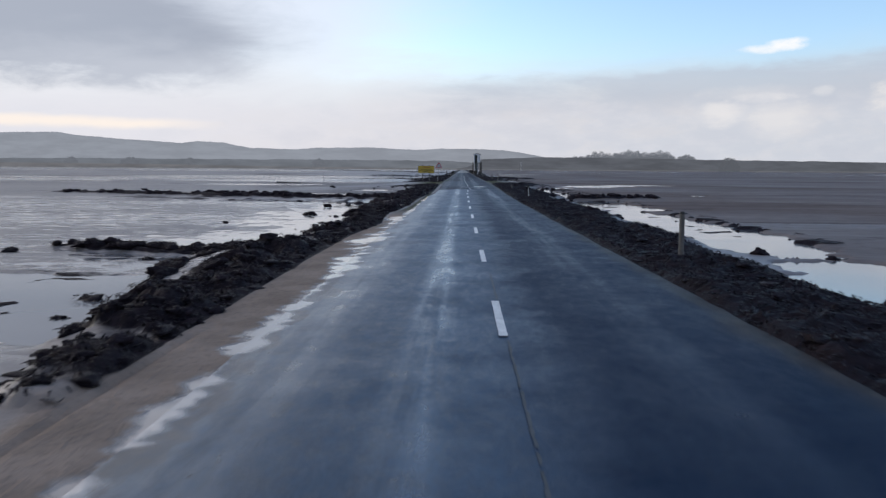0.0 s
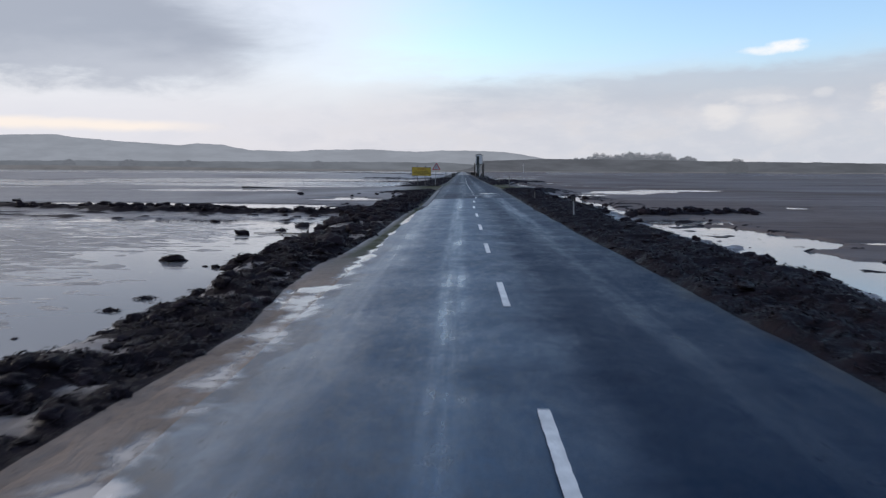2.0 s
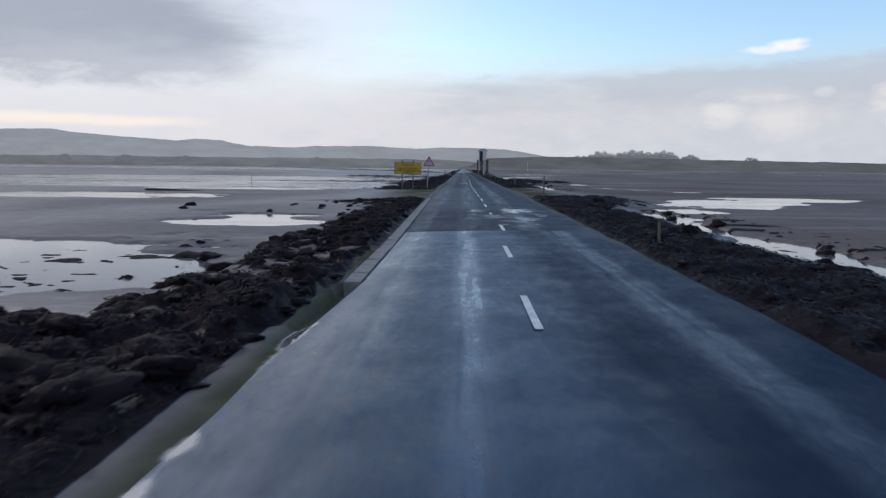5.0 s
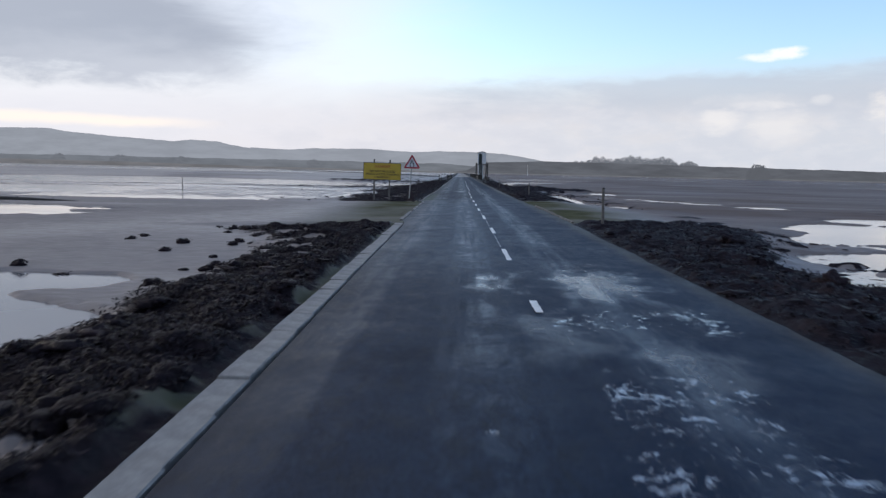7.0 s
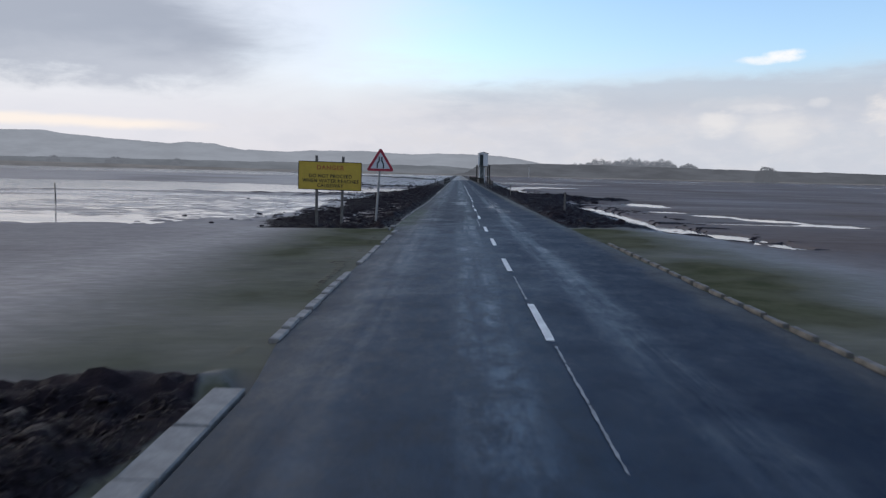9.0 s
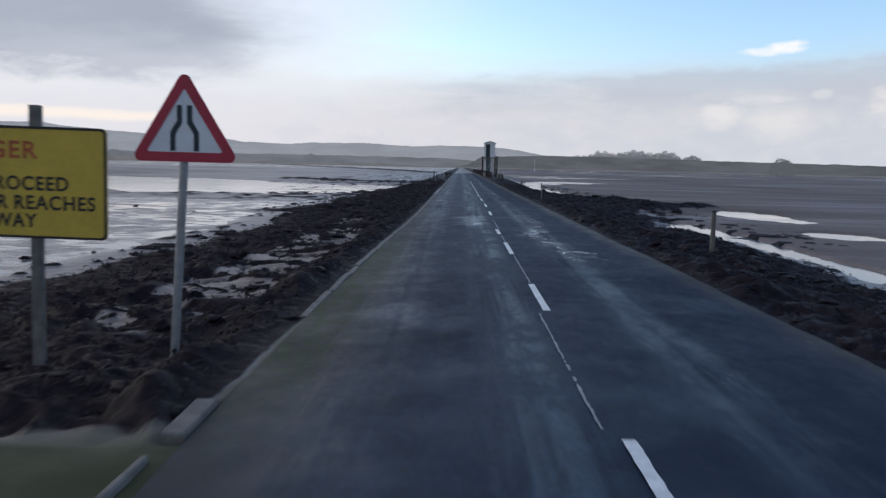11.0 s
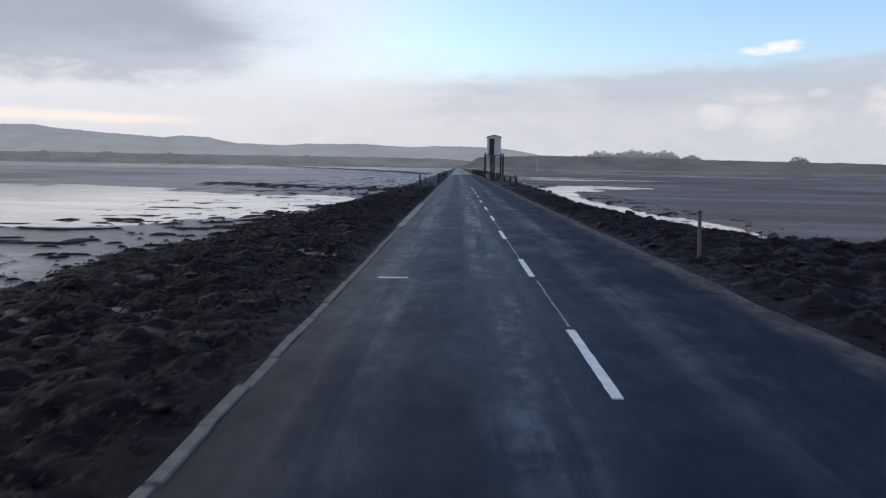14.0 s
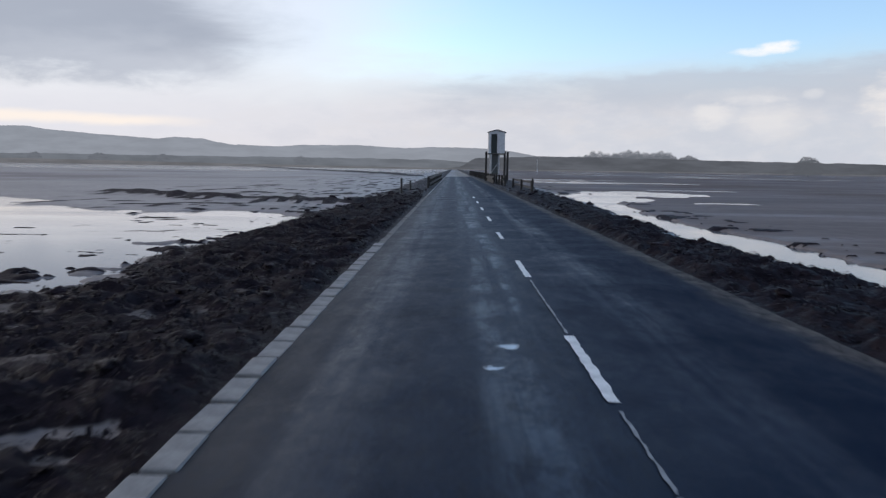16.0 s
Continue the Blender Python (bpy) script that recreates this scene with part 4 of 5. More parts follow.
    r = float(np.interp(y, RIGHT_EDGE[0], RIGHT_EDGE[1])) + 0.10 * (vnoise(np.array(y * 0.6), np.array(9.5), 7) - 0.5) + 0.06 * (vnoise(np.array(y * 2.9), np.array(3.5), 8) - 0.5)
    return float(l), float(r)


def build_road(name, y0, y1, mat, lift, label):
    verts, faces = [], []
    n = int((y1 - y0) / 0.4) + 1
    cols = [0.0, 0.0, 0.12, 0.3, 0.5, 0.7, 0.88, 1.0, 1.0]
    for i in range(n):
        y = y0 + (y1 - y0) * i / (n - 1)
        l, r = road_edge(y)
        for k, c in enumerate(cols):
            x = l + (r - l) * c
            cam_z = FALL * x + 0.03 * (1 - (x / 2.6) ** 2) - 0.02
            z = lift + cam_z + 0.012 * (float(vnoise(np.array(x * 1.3), np.array(y * 0.5), 9)) - 0.5)
            verts.append((x, y, z if 0 < k < 8 else -0.2))
    m = len(cols)
    for i in range(n - 1):
        for k in range(m - 1):
            a = i * m + k
            faces.append((a, a + 1, a + m + 1, a + m))
    faces.append(tuple(range(m)))
    faces.append(tuple((n - 1) * m + k for k in range(m - 1, -1, -1)))
    ob = new(name, mesh_from(name, verts, faces, mat))
    return tagged(ob, label, "road", kind="structure")


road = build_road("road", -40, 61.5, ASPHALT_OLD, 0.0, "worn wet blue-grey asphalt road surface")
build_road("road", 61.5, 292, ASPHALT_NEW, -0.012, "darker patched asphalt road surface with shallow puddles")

# ---------------------------------------------------------------- far land
def ridge(name, pts, base, mat, label, seed, rough=1.0, depth=60):
    """A long far ridge from (x, y, height) corners, with an uneven top line."""
    verts, faces = [], []
    px = [p[0] for p in pts]
    xs = np.linspace(px[0], px[-1], 900)
    ys = np.interp(xs, px, [p[1] for p in pts])
    hs = np.interp(xs, px, [p[2] for p in pts])
    hs = hs + rough * 3.0 * (fbm(xs / 40.0, xs * 0 + 1.5, seed, 5) - 0.5) * 2 + rough * 2.4 * (vnoise(xs / 7.0, xs * 0 + 3.5, seed + 9) - 0.5)
    for x, y, h in zip(xs, ys, hs):
        verts += [(x, y, base), (x, y + depth * 0.5, base + (h - base) * 0.7), (x, y + depth, h), (x, y + depth * 2.2, base)]
    for i in range(len(xs) - 1):
        for k in range(3):
            a = i * 4 + k
            faces.append((a, a + 4, a + 5, a + 1))
    ob = new(name, mesh_from(name, verts, faces, mat, smooth=True))
    return tagged(ob, label, "hills", kind="structure")


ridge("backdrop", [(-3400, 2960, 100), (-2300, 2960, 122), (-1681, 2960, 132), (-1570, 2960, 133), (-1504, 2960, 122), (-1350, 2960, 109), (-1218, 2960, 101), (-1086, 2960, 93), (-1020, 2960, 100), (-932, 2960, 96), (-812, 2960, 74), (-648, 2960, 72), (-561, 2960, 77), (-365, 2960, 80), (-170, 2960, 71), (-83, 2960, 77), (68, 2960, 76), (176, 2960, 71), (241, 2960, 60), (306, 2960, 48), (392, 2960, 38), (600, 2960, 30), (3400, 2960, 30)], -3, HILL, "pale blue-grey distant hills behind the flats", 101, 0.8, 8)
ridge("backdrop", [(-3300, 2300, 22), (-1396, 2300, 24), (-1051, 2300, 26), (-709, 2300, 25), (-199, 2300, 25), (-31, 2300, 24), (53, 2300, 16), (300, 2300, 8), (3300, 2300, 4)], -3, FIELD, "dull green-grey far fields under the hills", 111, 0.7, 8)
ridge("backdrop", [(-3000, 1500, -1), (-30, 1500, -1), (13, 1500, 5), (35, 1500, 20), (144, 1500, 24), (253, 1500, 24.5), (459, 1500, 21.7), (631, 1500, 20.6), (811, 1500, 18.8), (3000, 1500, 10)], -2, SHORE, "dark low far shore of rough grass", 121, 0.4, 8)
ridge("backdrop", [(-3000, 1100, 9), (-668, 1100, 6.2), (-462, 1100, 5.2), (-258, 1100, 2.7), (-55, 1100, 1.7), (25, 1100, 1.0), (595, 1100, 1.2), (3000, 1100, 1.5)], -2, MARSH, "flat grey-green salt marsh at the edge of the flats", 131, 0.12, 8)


# ---------------------------------------------------------------- road markings
def strip_mesh(name, x0, y0, x1, y1, wd, z, seed, rag=0.012, worn=0.0, n=24):
    """A painted strip with ragged edges along the road."""
    rng = random.Random(seed)
    verts, faces = [], []
    for i in range(n + 1):
        t = i / n
        x, y = x0 + (x1 - x0) * t, y0 + (y1 - y0) * t
        l, r = wd / 2 + rng.uniform(-rag, rag), wd / 2 + rng.uniform(-rag, rag)
        zz = z + FALL * x + 0.03 * (1 - (x / 2.6) ** 2) - 0.02 + 0.009
        verts += [(x - l, y, zz), (x + r, y, zz)]
        if i and rng.random() >= worn:
            a = 2 * (i - 1)
            faces.append((a, a + 1, a + 3, a + 2))
    return mesh_from(name, verts, faces, PAINT)


def build_markings():
    dash = [(7.5 + 6 * k, 2.0, (0.0, -0.02, -0.04, -0.055, -0.075, -0.078, -0.065, -0.08)[k], 0.0) for k in range(8)]
    dash += [(1.5, 2.0, 0.0, 0.0), (-4.5, 2.0, 0.0, 0.0), (55.6, 2.0, 0.02, 0.0)]
    dash += [(61.6, 1.9, 0.22, 0.0), (68.5, 0.8, 0.14, 0.1), (73.65, 2.0, 0.13, 0.12), (79.65, 2.0, 0.12, 0.0), (85.65, 2.2, 0.07, 0.0), (91.2, 2.0, 0.03, 0.0), (96.0, 2.0, 0.0, 0.0), (100.4, 2.0, -0.03, 0.0)]
    dash += [(106.8, 2.1, -0.06, 0.0), (112.8, 2.3, -0.08, 0.0), (117.3, 1.5, -0.1, 0.35), (125.0, 2.2, 0.0, 0.0), (130.75, 2.3, 0.02, 0.0), (136.8, 2.2, 0.0, 0.0), (142.8, 2.2, -0.03, 0.0), (148.8, 2.1, 0.0, 0.15), (154.9, 2.0, 0.0, 0.1), (161.0, 1.8, 0.0, 0.2), (167.0, 2.0, 0.02, 0.1), (173.0, 2.0, 0.02, 0.1), (179.0, 2.0, 0.02, 0.0), (185.0, 2.0, 0.0, 0.0)]
    for i, (y, L, x, worn) in enumerate(dash):
        ob = new("centre_line_dash", strip_mesh("centre_line_dash", x, y, x, y + L, 0.09, 0.0 if y < 61 else -0.012, 700 + i, 0.004 + worn * 0.035))
        tagged(ob, "worn white painted dash on the asphalt" if worn else "white painted dash on wet asphalt", "road marking", "dashes of the centre line", "structure")
    # remnants of an older, thin line between the dashes
    for i, (y0, y1, x) in enumerate(((2.0, 7.3, 0.03), (9.6, 12.0, 0.03), (76.0, 79.4, 0.1), (82.2, 85.4, 0.09), (88.2, 90.5, 0.05), (102.6, 106.6, -0.17), (109.0, 112.6, -0.06), (115.2, 117.2, -0.07), (119.0, 122.6, -0.04), (133.2, 136.4, 0.03), (139.1, 142.6, -0.01), (145.1, 148.6, 0.0), (151.0, 154.6, 0.0))):
        ob = new("centre_line_remnant", strip_mesh("centre_line_remnant", x, y0, x, y1, 0.022, 0.0 if y0 < 61 else -0.012, 800 + i, 0.008, 0.05, 60))
        ob.data.materials[0] = OLD_PAINT if y0 < 61 else THIN_PAINT
        tagged(ob, "thin faded remnant of an old line", "road marking", "remnants of the old line", "structure")
    ob = new("cross_mark", mesh_from("cross_mark", [(-2.29, 136.68, -0.036), (-1.84, 136.62, -0.026), (-1.84, 136.72, -0.026), (-2.29, 136.76, -0.036)], [(0, 1, 2, 3)], PAINT))
    tagged(ob, "short white painted bar across the lane", "road marking", kind="structure")


OLD_PAINT = plain("faded_paint", (0.055, 0.06, 0.066), 0.6, 9.0, 0.35)
THIN_PAINT = plain("worn_paint", (0.26, 0.27, 0.28), 0.6, 9.0, 0.4)
build_markings()

# ---------------------------------------------------------------- kerbs
def kerb_mesh(name, wd, L, h, seed, mat):
    bm = box_bm((wd, L, h), (0, 0, -h / 2), 0.012)
    rng = random.Random(seed)
    for v in bm.verts:
        v.co += Vector((rng.uniform(-1, 1), rng.uniform(-1, 1), rng.uniform(-1, 0.3))) * 0.006
    me = bpy.data.meshes.new(name)
    bm.to_mesh(me)
    bm.free()
    me.materials.append(mat)
    return me


def build_kerbs():
    rng = random.Random(9)
    def run(y0, y1, xf, wd, L, gap, label, lift, miss=0.0, pale=False):
        kerb = thing("kerb", (xf(y0), y0, 0), label, "kerb", kind="structure")
        mats = [kerb_mesh("kerb_stone", wd, L - gap, 0.25, 40 + k, KERB if pale or wd > 0.2 else KERB_OLD) for k in range(4)]
        y = y0
        while y < y1 - 0.3 * L:
            if rng.random() >= miss:
                ob = new("kerb_stone", mats[rng.randrange(4)])
                ob.parent = kerb
                ob.location = (xf(y) - xf(y0) + rng.uniform(-0.012, 0.012), y - y0 + L / 2, FALL * xf(y) + lift + rng.uniform(-0.012, 0.008))
                ob.rotation_euler = (rng.uniform(-0.01, 0.01), rng.uniform(-0.02, 0.02), rng.uniform(-0.012, 0.012))
            y += L
    run(53.0, 84.0, lambda y: float(np.interp(y, [53, 60, 72, 84], [-2.43, -2.44, -2.58, -2.66])), 0.25, 0.91, 0.012, "flush pale concrete kerb stones beside mossy weed", -0.006)
    run(84.4, 101.0, lambda y: -2.75, 0.11, 0.62, 0.12, "narrow broken line of pale sunken kerb tops", 0.004, 0.18, True)
    run(101.45, 102.2, lambda y: -3.0, 0.05, 0.65, 0.05, "thin sunken kerb end", -0.004)
    run(102.45, 103.4, lambda y: -2.99, 0.16, 0.75, 0.02, "short stretch of mossy kerb stones", 0.004)
    run(106.6, 147.0, lambda y: float(np.interp(y, [106, 112, 116, 120, 127], [-2.98, -2.93, -2.88, -2.79, -2.73])), 0.10, 0.91, 0.015, "narrow pale concrete kerb beside a weedy bank", -0.022)
    run(147.0, 160.0, lambda y: -2.725, 0.21, 0.64, 0.07, "row of separate pale kerb blocks with dark joints", -0.014)
    run(160.1, 192.0, lambda y: -2.70, 0.15, 0.91, 0.03, "narrow pale concrete kerb beside a weedy bank", -0.02)
    run(84.5, 97.0, lambda y: 2.86, 0.08, 0.7, 0.15, "narrow broken line of sunken kerb tops", 0.0, 0.2)


# ---------------------------------------------------------------- roadside posts
def build_post(x, y, top, base, name, r, mat, label, head=None, tilt=(0, 0)):
    base, top = base + FALL * x, top + FALL * x
    post = thing(name, (x - FALL * base, y, base - 0.15), label, "post", "marker posts beside the road")
    h = top - base + 0.15
    bm = tube_bm(r, r * 0.9, h, seg=16, bevel=0.012)
    part("shaft", bm, mat, post)
    part("cap", tube_bm(r * 1.06, r * 0.7, 0.05, (0, 0, h - 0.01), 16, 0.008), DARK_TIMBER, post, "dark worn top of the post")
    if head:
        part("reflector", box_bm((0.15, 0.05, 0.16), (0, 0, h - 0.02), 0.015), head, post, "small dark reflector head")
    post.rotation_euler = (radians(tilt[0]), radians(tilt[1] - 1.2), 0)
    return post


build_post(3.47, 13.7, 0.81, -0.12, "marker_post", 0.05, TIMBER, "weathered grey timber post standing in dark seaweed", tilt=(0, 0.8))
build_post(3.37, 43.7, 0.60, -0.10, "marker_post", 0.028, STEEL, "thin pale post with a dark reflector head", DARK_TIMBER, (0, -1.5))
build_post(3.37, 58.5, 0.45, -0.10, "marker_post", 0.03, TIMBER, "short weathered timber post on the weedy bank")
build_post(3.42, 82.5, 1.09, 0.0, "marker_post", 0.045, TIMBER, "tall weathered grey timber post at the apron", tilt=(0, 0.4))
build_post(3.98, 113.2, 0.82, -0.19, "marker_post", 0.05, TIMBER, "weathered grey timber post on a weedy bank", tilt=(0, 1.0))
build_post(3.31, 139.5, 0.79, 0.0, "marker_post", 0.036, TIMBER, "weathered timber post with a dark top", tilt=(0, -0.6))
build_post(-4.30, 191.0, 1.0, -0.25, "marker_post", 0.07, DARK_TIMBER, "dark squat timber post near the bridge")
build_post(-4.2, 199.0, 0.7, -0.25, "marker_post", 0.07, DARK_TIMBER, "dark squat timber post near the bridge")
build_post(3.9, 192.5, 0.9, -0.1, "marker_post", 0.07, DARK_TIMBER, "dark squat timber post near the bridge")
build_post(38.0, 505.0, 5.6, -0.4, "wading_pole", 0.11, WHITE_BOARD, "tall pale pole standing far out on the flats")

# ---------------------------------------------------------------- signs
def text_part(word, width, tall, x, z, mat, parent, y=-0.006):
    """A line of lettering of the given width and height, letter by letter."""
    cu = bpy.data.curves.new("lettering", "FONT")
    cu.body = word
    cu.size = 1.0
    cu.extrude = 0.002
    cu.offset = 0.022
    cu.space_character = 1.12
    cu.space_word = 0.8
    ob = new("lettering", cu)
    dg = bpy.context.evaluated_depsgraph_get()
    me = bpy.data.meshes.new_from_object(ob.evaluated_get(dg))
    bpy.data.objects.remove(ob)
    co = np.array([v.co[:] for v in me.vertices])
    lo, hi = co.min(0), co.max(0)
    sx, sz = width / (hi[0] - lo[0]), tall / (hi[1] - lo[1])
    bm = bmesh.new()
    bm.from_mesh(me)
    bpy.data.meshes.remove(me)
    bmesh.ops.remove_doubles(bm, verts=bm.verts, dist=1e-5)
    seen = set()
    for f0 in bm.faces:
        if f0 in seen:
            continue
        stack, piece = [f0], []
        seen.add(f0)
        while stack:
            f = stack.pop()
            piece.append(f)
            for e in f.edges:
                for q in e.link_faces:
                    if q not in seen:
                        seen.add(q)
                        stack.append(q)
        vs = sorted({v for f in piece for v in f.verts}, key=lambda v: v.index)
        k = {v: i for i, v in enumerate(vs)}
        pts = [(x + (v.co.x - (lo[0] + hi[0]) / 2) * sx, y - v.co.z, z + (v.co.y - (lo[1] + hi[1]) / 2) * sz) for v in vs]
        ob = new("letter", mesh_from("letter", pts, [tuple(k[v] for v in f.verts) for f in piece], mat))
        ob.parent = parent
    bm.free()


def rounded(pts, r, seg=6):
    """Corners of a polygon in the plane, rounded."""
    out = []
    n = len(pts)
    for i in range(n):
        p, a, b = Vector(pts[i]), Vector(pts[i - 1]), Vector(pts[(i + 1) % n])
        u, v = (a - p).normalized(), (b - p).normalized()
        ang = u.angle(v)
        d = r / math.tan(ang / 2)
        c = p + (u + v).normalized() * (r / math.sin(ang / 2))
        s, e = p + u * d - c, p + v * d - c
        for k in range(seg + 1):
            q = s.lerp(e, k / seg).normalized() * r
            out.append(tuple(c + q))
    return out


def plate_bm(outline, y0, y1):
    bm = bmesh.new()
    f = bm.faces.new([bm.verts.new((p[0], y0, p[1])) for p in outline])
    g = bmesh.ops.extrude_face_region(bm, geom=[f])
    bmesh.ops.translate(bm, vec=(0, y1 - y0, 0), verts=[v for v in g["geom"] if isinstance(v, bmesh.types.BMVert)])
    bmesh.ops.recalc_face_normals(bm, faces=bm.faces)
    return bm


def ring_bm(outer, inner, y0, y1):
    bm = bmesh.new()
    n = len(outer)
    rows = [[bm.verts.new((p[0], y, p[1])) for p in o] for o, y in ((outer, y0), (inner, y0), (inner, y1), (outer, y1))]
    for k in range(4):
        a, b = rows[k], rows[(k + 1) % 4]
        for i in range(n):
            bm.faces.new((a[i], a[(i + 1) % n], b[(i + 1) % n], b[i]))
    bmesh.ops.recalc_face_normals(bm, faces=bm.faces)
    return bm


def build_danger_sign():
    sign = thing("warning_board", (-5.31, 104.25, -0.36), "yellow warning board with red and black lettering on timber posts", "sign")
    w, z0, z1 = 2.17, 1.368, 2.335
    rect = lambda m, r: rounded([(-w / 2 + m, z0 + m), (w / 2 - m, z0 + m), (w / 2 - m, z1 - m), (-w / 2 + m, z1 - m)], r)
    part("panel", plate_bm(rect(0.0, 0.05), -0.004, 0.02), YELLOW, sign, "faded yellow sheet panel")
    part("border", ring_bm(rect(0.0, 0.05), rect(0.022, 0.035), -0.010, -0.004), BLACK, sign, "thin black border")
    for word, wd, tall, z, m in (("DANGER", 0.93, 0.155, 2.132, RED_LETTER), ("DO NOT PROCEED", 1.46, 0.125, 1.846, BLACK), ("WHEN WATER REACHES", 1.93, 0.125, 1.680, BLACK), ("CAUSEWAY", 0.90, 0.125, 1.522, BLACK)):
        text_part(word, wd, tall, 0.02, z, m, sign)
    for x, top, lean in ((-0.45, 2.53, -1.0), (0.43, 2.52, 0.2)):
        bm = box_bm((0.085, 0.085, top + 0.4), (x, 0.07, top / 2 - 0.2), 0.01, pose(0, 0, 0, 0, lean, 0))
        part("post", bm, TIMBER, sign, "grey weathered timber post")
        part("bracket", box_bm((0.16, 0.02, 0.05), (x, 0.026, 2.05), 0.004), STEEL, sign)
        part("bracket", box_bm((0.16, 0.02, 0.05), (x, 0.026, 1.6), 0.004), STEEL, sign)
    sign.rotation_euler = (0, radians(0.8), 0)
    return sign


def build_triangle_sign():
    sign = thing("triangular_sign", (-3.60, 104.45, -0.212), "red-bordered triangular road narrows sign on a grey pole", "sign")
    a = 0.45
    zb, zt = 1.905, 2.655
    tri = lambda m, r: rounded([(-a - 0.04 + m * 1.75, zb + m), (a + 0.04 - m * 1.75, zb + m), (0, zt + 0.065 - m * 2.0)], r)
    part("face", plate_bm(tri(0.03, 0.035), -0.004, 0.004), WHITE, sign, "white face")
    part("border", ring_bm(tri(0.0, 0.055), tri(0.085, 0.012), -0.010, 0.006), RED, sign, "faded red border")
    for s in (-1, 1):
        out = [(0.082, 2.00), (0.128, 2.00), (0.128, 2.165), (0.068, 2.265), (0.068, 2.40), (0.022, 2.40), (0.022, 2.245), (0.082, 2.145)]
        part("pictogram_line", plate_bm([(s * x, z) for x, z in out], -0.009, -0.0045), INK, sign, "dark blue-black bent line of the pictogram")
    pole = tube_bm(0.038, 0.038, 2.95, (0, 0.045, -2.95), 16)
    bmesh.ops.transform(pole, matrix=pose(0, 0, 2.35, 0, 3.2, 0), verts=pole.verts)
    part("pole", pole, STEEL, sign, "grey steel pole")
    for z in (2.02, 2.3):
        part("clamp", box_bm((0.12, 0.02, 0.04), (0, 0.012, z), 0.004), STEEL, sign)
    sign.rotation_euler = (0, radians(0.4), 0)
    return sign


build_danger_sign()
build_triangle_sign()

# ---------------------------------------------------------------- bridge rails and refuge hut
def build_refuge():
    hut = thing("refuge_hut", (4.15, 240.0, -0.21), "white timber refuge hut on stilts beside the bridge", "hut")
    zb, zt, w = 3.7, 6.3, 1.95
    n = 13
    for side, (cx, cy, sx, sy) in {"front": (0, -w / 2, w, 0.05), "rear": (0, w / 2, w, 0.05), "near": (-w / 2, 0, 0.05, w), "off": (w / 2, 0, 0.05, w)}.items():
        if side == "front":
            part("wall", box_bm((w * 0.14, 0.06, zt - zb), (-w * 0.43, cy, (zb + zt) / 2), 0.01), WHITE_BOARD, hut)
            part("wall", box_bm((w * 0.48, 0.06, zt - zb), (w * 0.26, cy, (zb + zt) / 2), 0.01), WHITE_BOARD, hut)
            part("wall", box_bm((w * 0.38, 0.06, 0.25), (-w * 0.17, cy, zt - 0.125), 0.01), WHITE_BOARD, hut)
            # solid dark sheet behind the opening, coloured as the hut's unlit inside
            part("doorway", box_bm((w * 0.38, 0.04, zt - zb - 0.25), (-w * 0.17, cy + 0.10, (zb + zt - 0.25) / 2), 0.005), GREEN_DARK, hut, "dark sheet for the shade inside the doorway")
            for k in range(5):
                part("board", box_bm((w * 0.48, 0.012, 0.06), (w * 0.26, cy - 0.036, zb + 0.3 + k * 0.5), 0.004), WHITE_BOARD, hut)
        else:
            part("wall", box_bm((sx, sy, zt - zb), (cx, cy, (zb + zt) / 2), 0.01), WHITE_BOARD, hut)
    part("deck", box_bm((w + 0.25, w + 0.5, 0.14), (0, -0.1, zb - 0.07), 0.01), TIMBER, hut)
    roof = bmesh.new()
    e, h = w / 2 + 0.16, 0.32
    pts = [(-e, zt), (0, zt + h), (e, zt), (e, zt - 0.07), (0, zt + h - 0.09), (-e, zt - 0.07)]
    a = [roof.verts.new((p[0], -e, p[1])) for p in pts]
    b = [roof.verts.new((p[0], e, p[1])) for p in pts]
    roof.faces.new(a)
    roof.faces.new(b[::-1])
    for i in range(6):
        roof.faces.new((a[i], b[i], b[(i + 1) % 6], a[(i + 1) % 6]))
    bmesh.ops.recalc_face_normals(roof, faces=roof.faces)
    part("roof", roof, ROOF, hut, "low grey gabled roof")
    g = bmesh.new()
    g.faces.new([g.verts.new(p) for p in ((-w / 2, -w / 2, zt), (w / 2, -w / 2, zt), (0, -w / 2, zt + h - 0.06))])
    part("gable", g, WHITE_BOARD, hut)
    for sx in (-0.72, 0.30):
        for sy in (-0.8, 0.8):
            part("stilt", box_bm((0.17, 0.17, zb + 0.5), (sx, sy, zb / 2 - 0.25), 0.01), WHITE_BOARD, hut, "white painted stilt")
    part("stair_back", box_bm((0.78, 0.05, 3.0), (-0.21, -0.72, 2.1), 0.006), STAIN, hut, "grey-green boarded back of the stair")
    for sx in (-0.66, 0.24):
        part("stair_side", box_bm((0.09, 0.30, 3.5), (sx, -1.02, 1.85), 0.008), WHITE_BOARD, hut, "white painted stair side")
    part("brace", box_bm((0.08, 0.06, 1.5), (-0.21, -0.85, 1.9), 0.006, pose(0, 0, 0, 0, 35, 0)), WHITE_BOARD, hut)
    for k in range(9):
        part("tread", box_bm((0.85, 0.22, 0.04), (-0.21, -1.1 - 0.18 * (8 - k), 0.5 + k * 0.36), 0.004), TIMBER, hut)
    for x, t in ((-1.25, 3.9), (1.05, 4.0), (1.4, 3.9)):
        part("pile", box_bm((0.26, 0.26, t + 0.6), (x, -0.3, t / 2 - 0.3), 0.02), DARK_TIMBER, hut, "dark heavy timber pile")
    return hut


build_refuge()


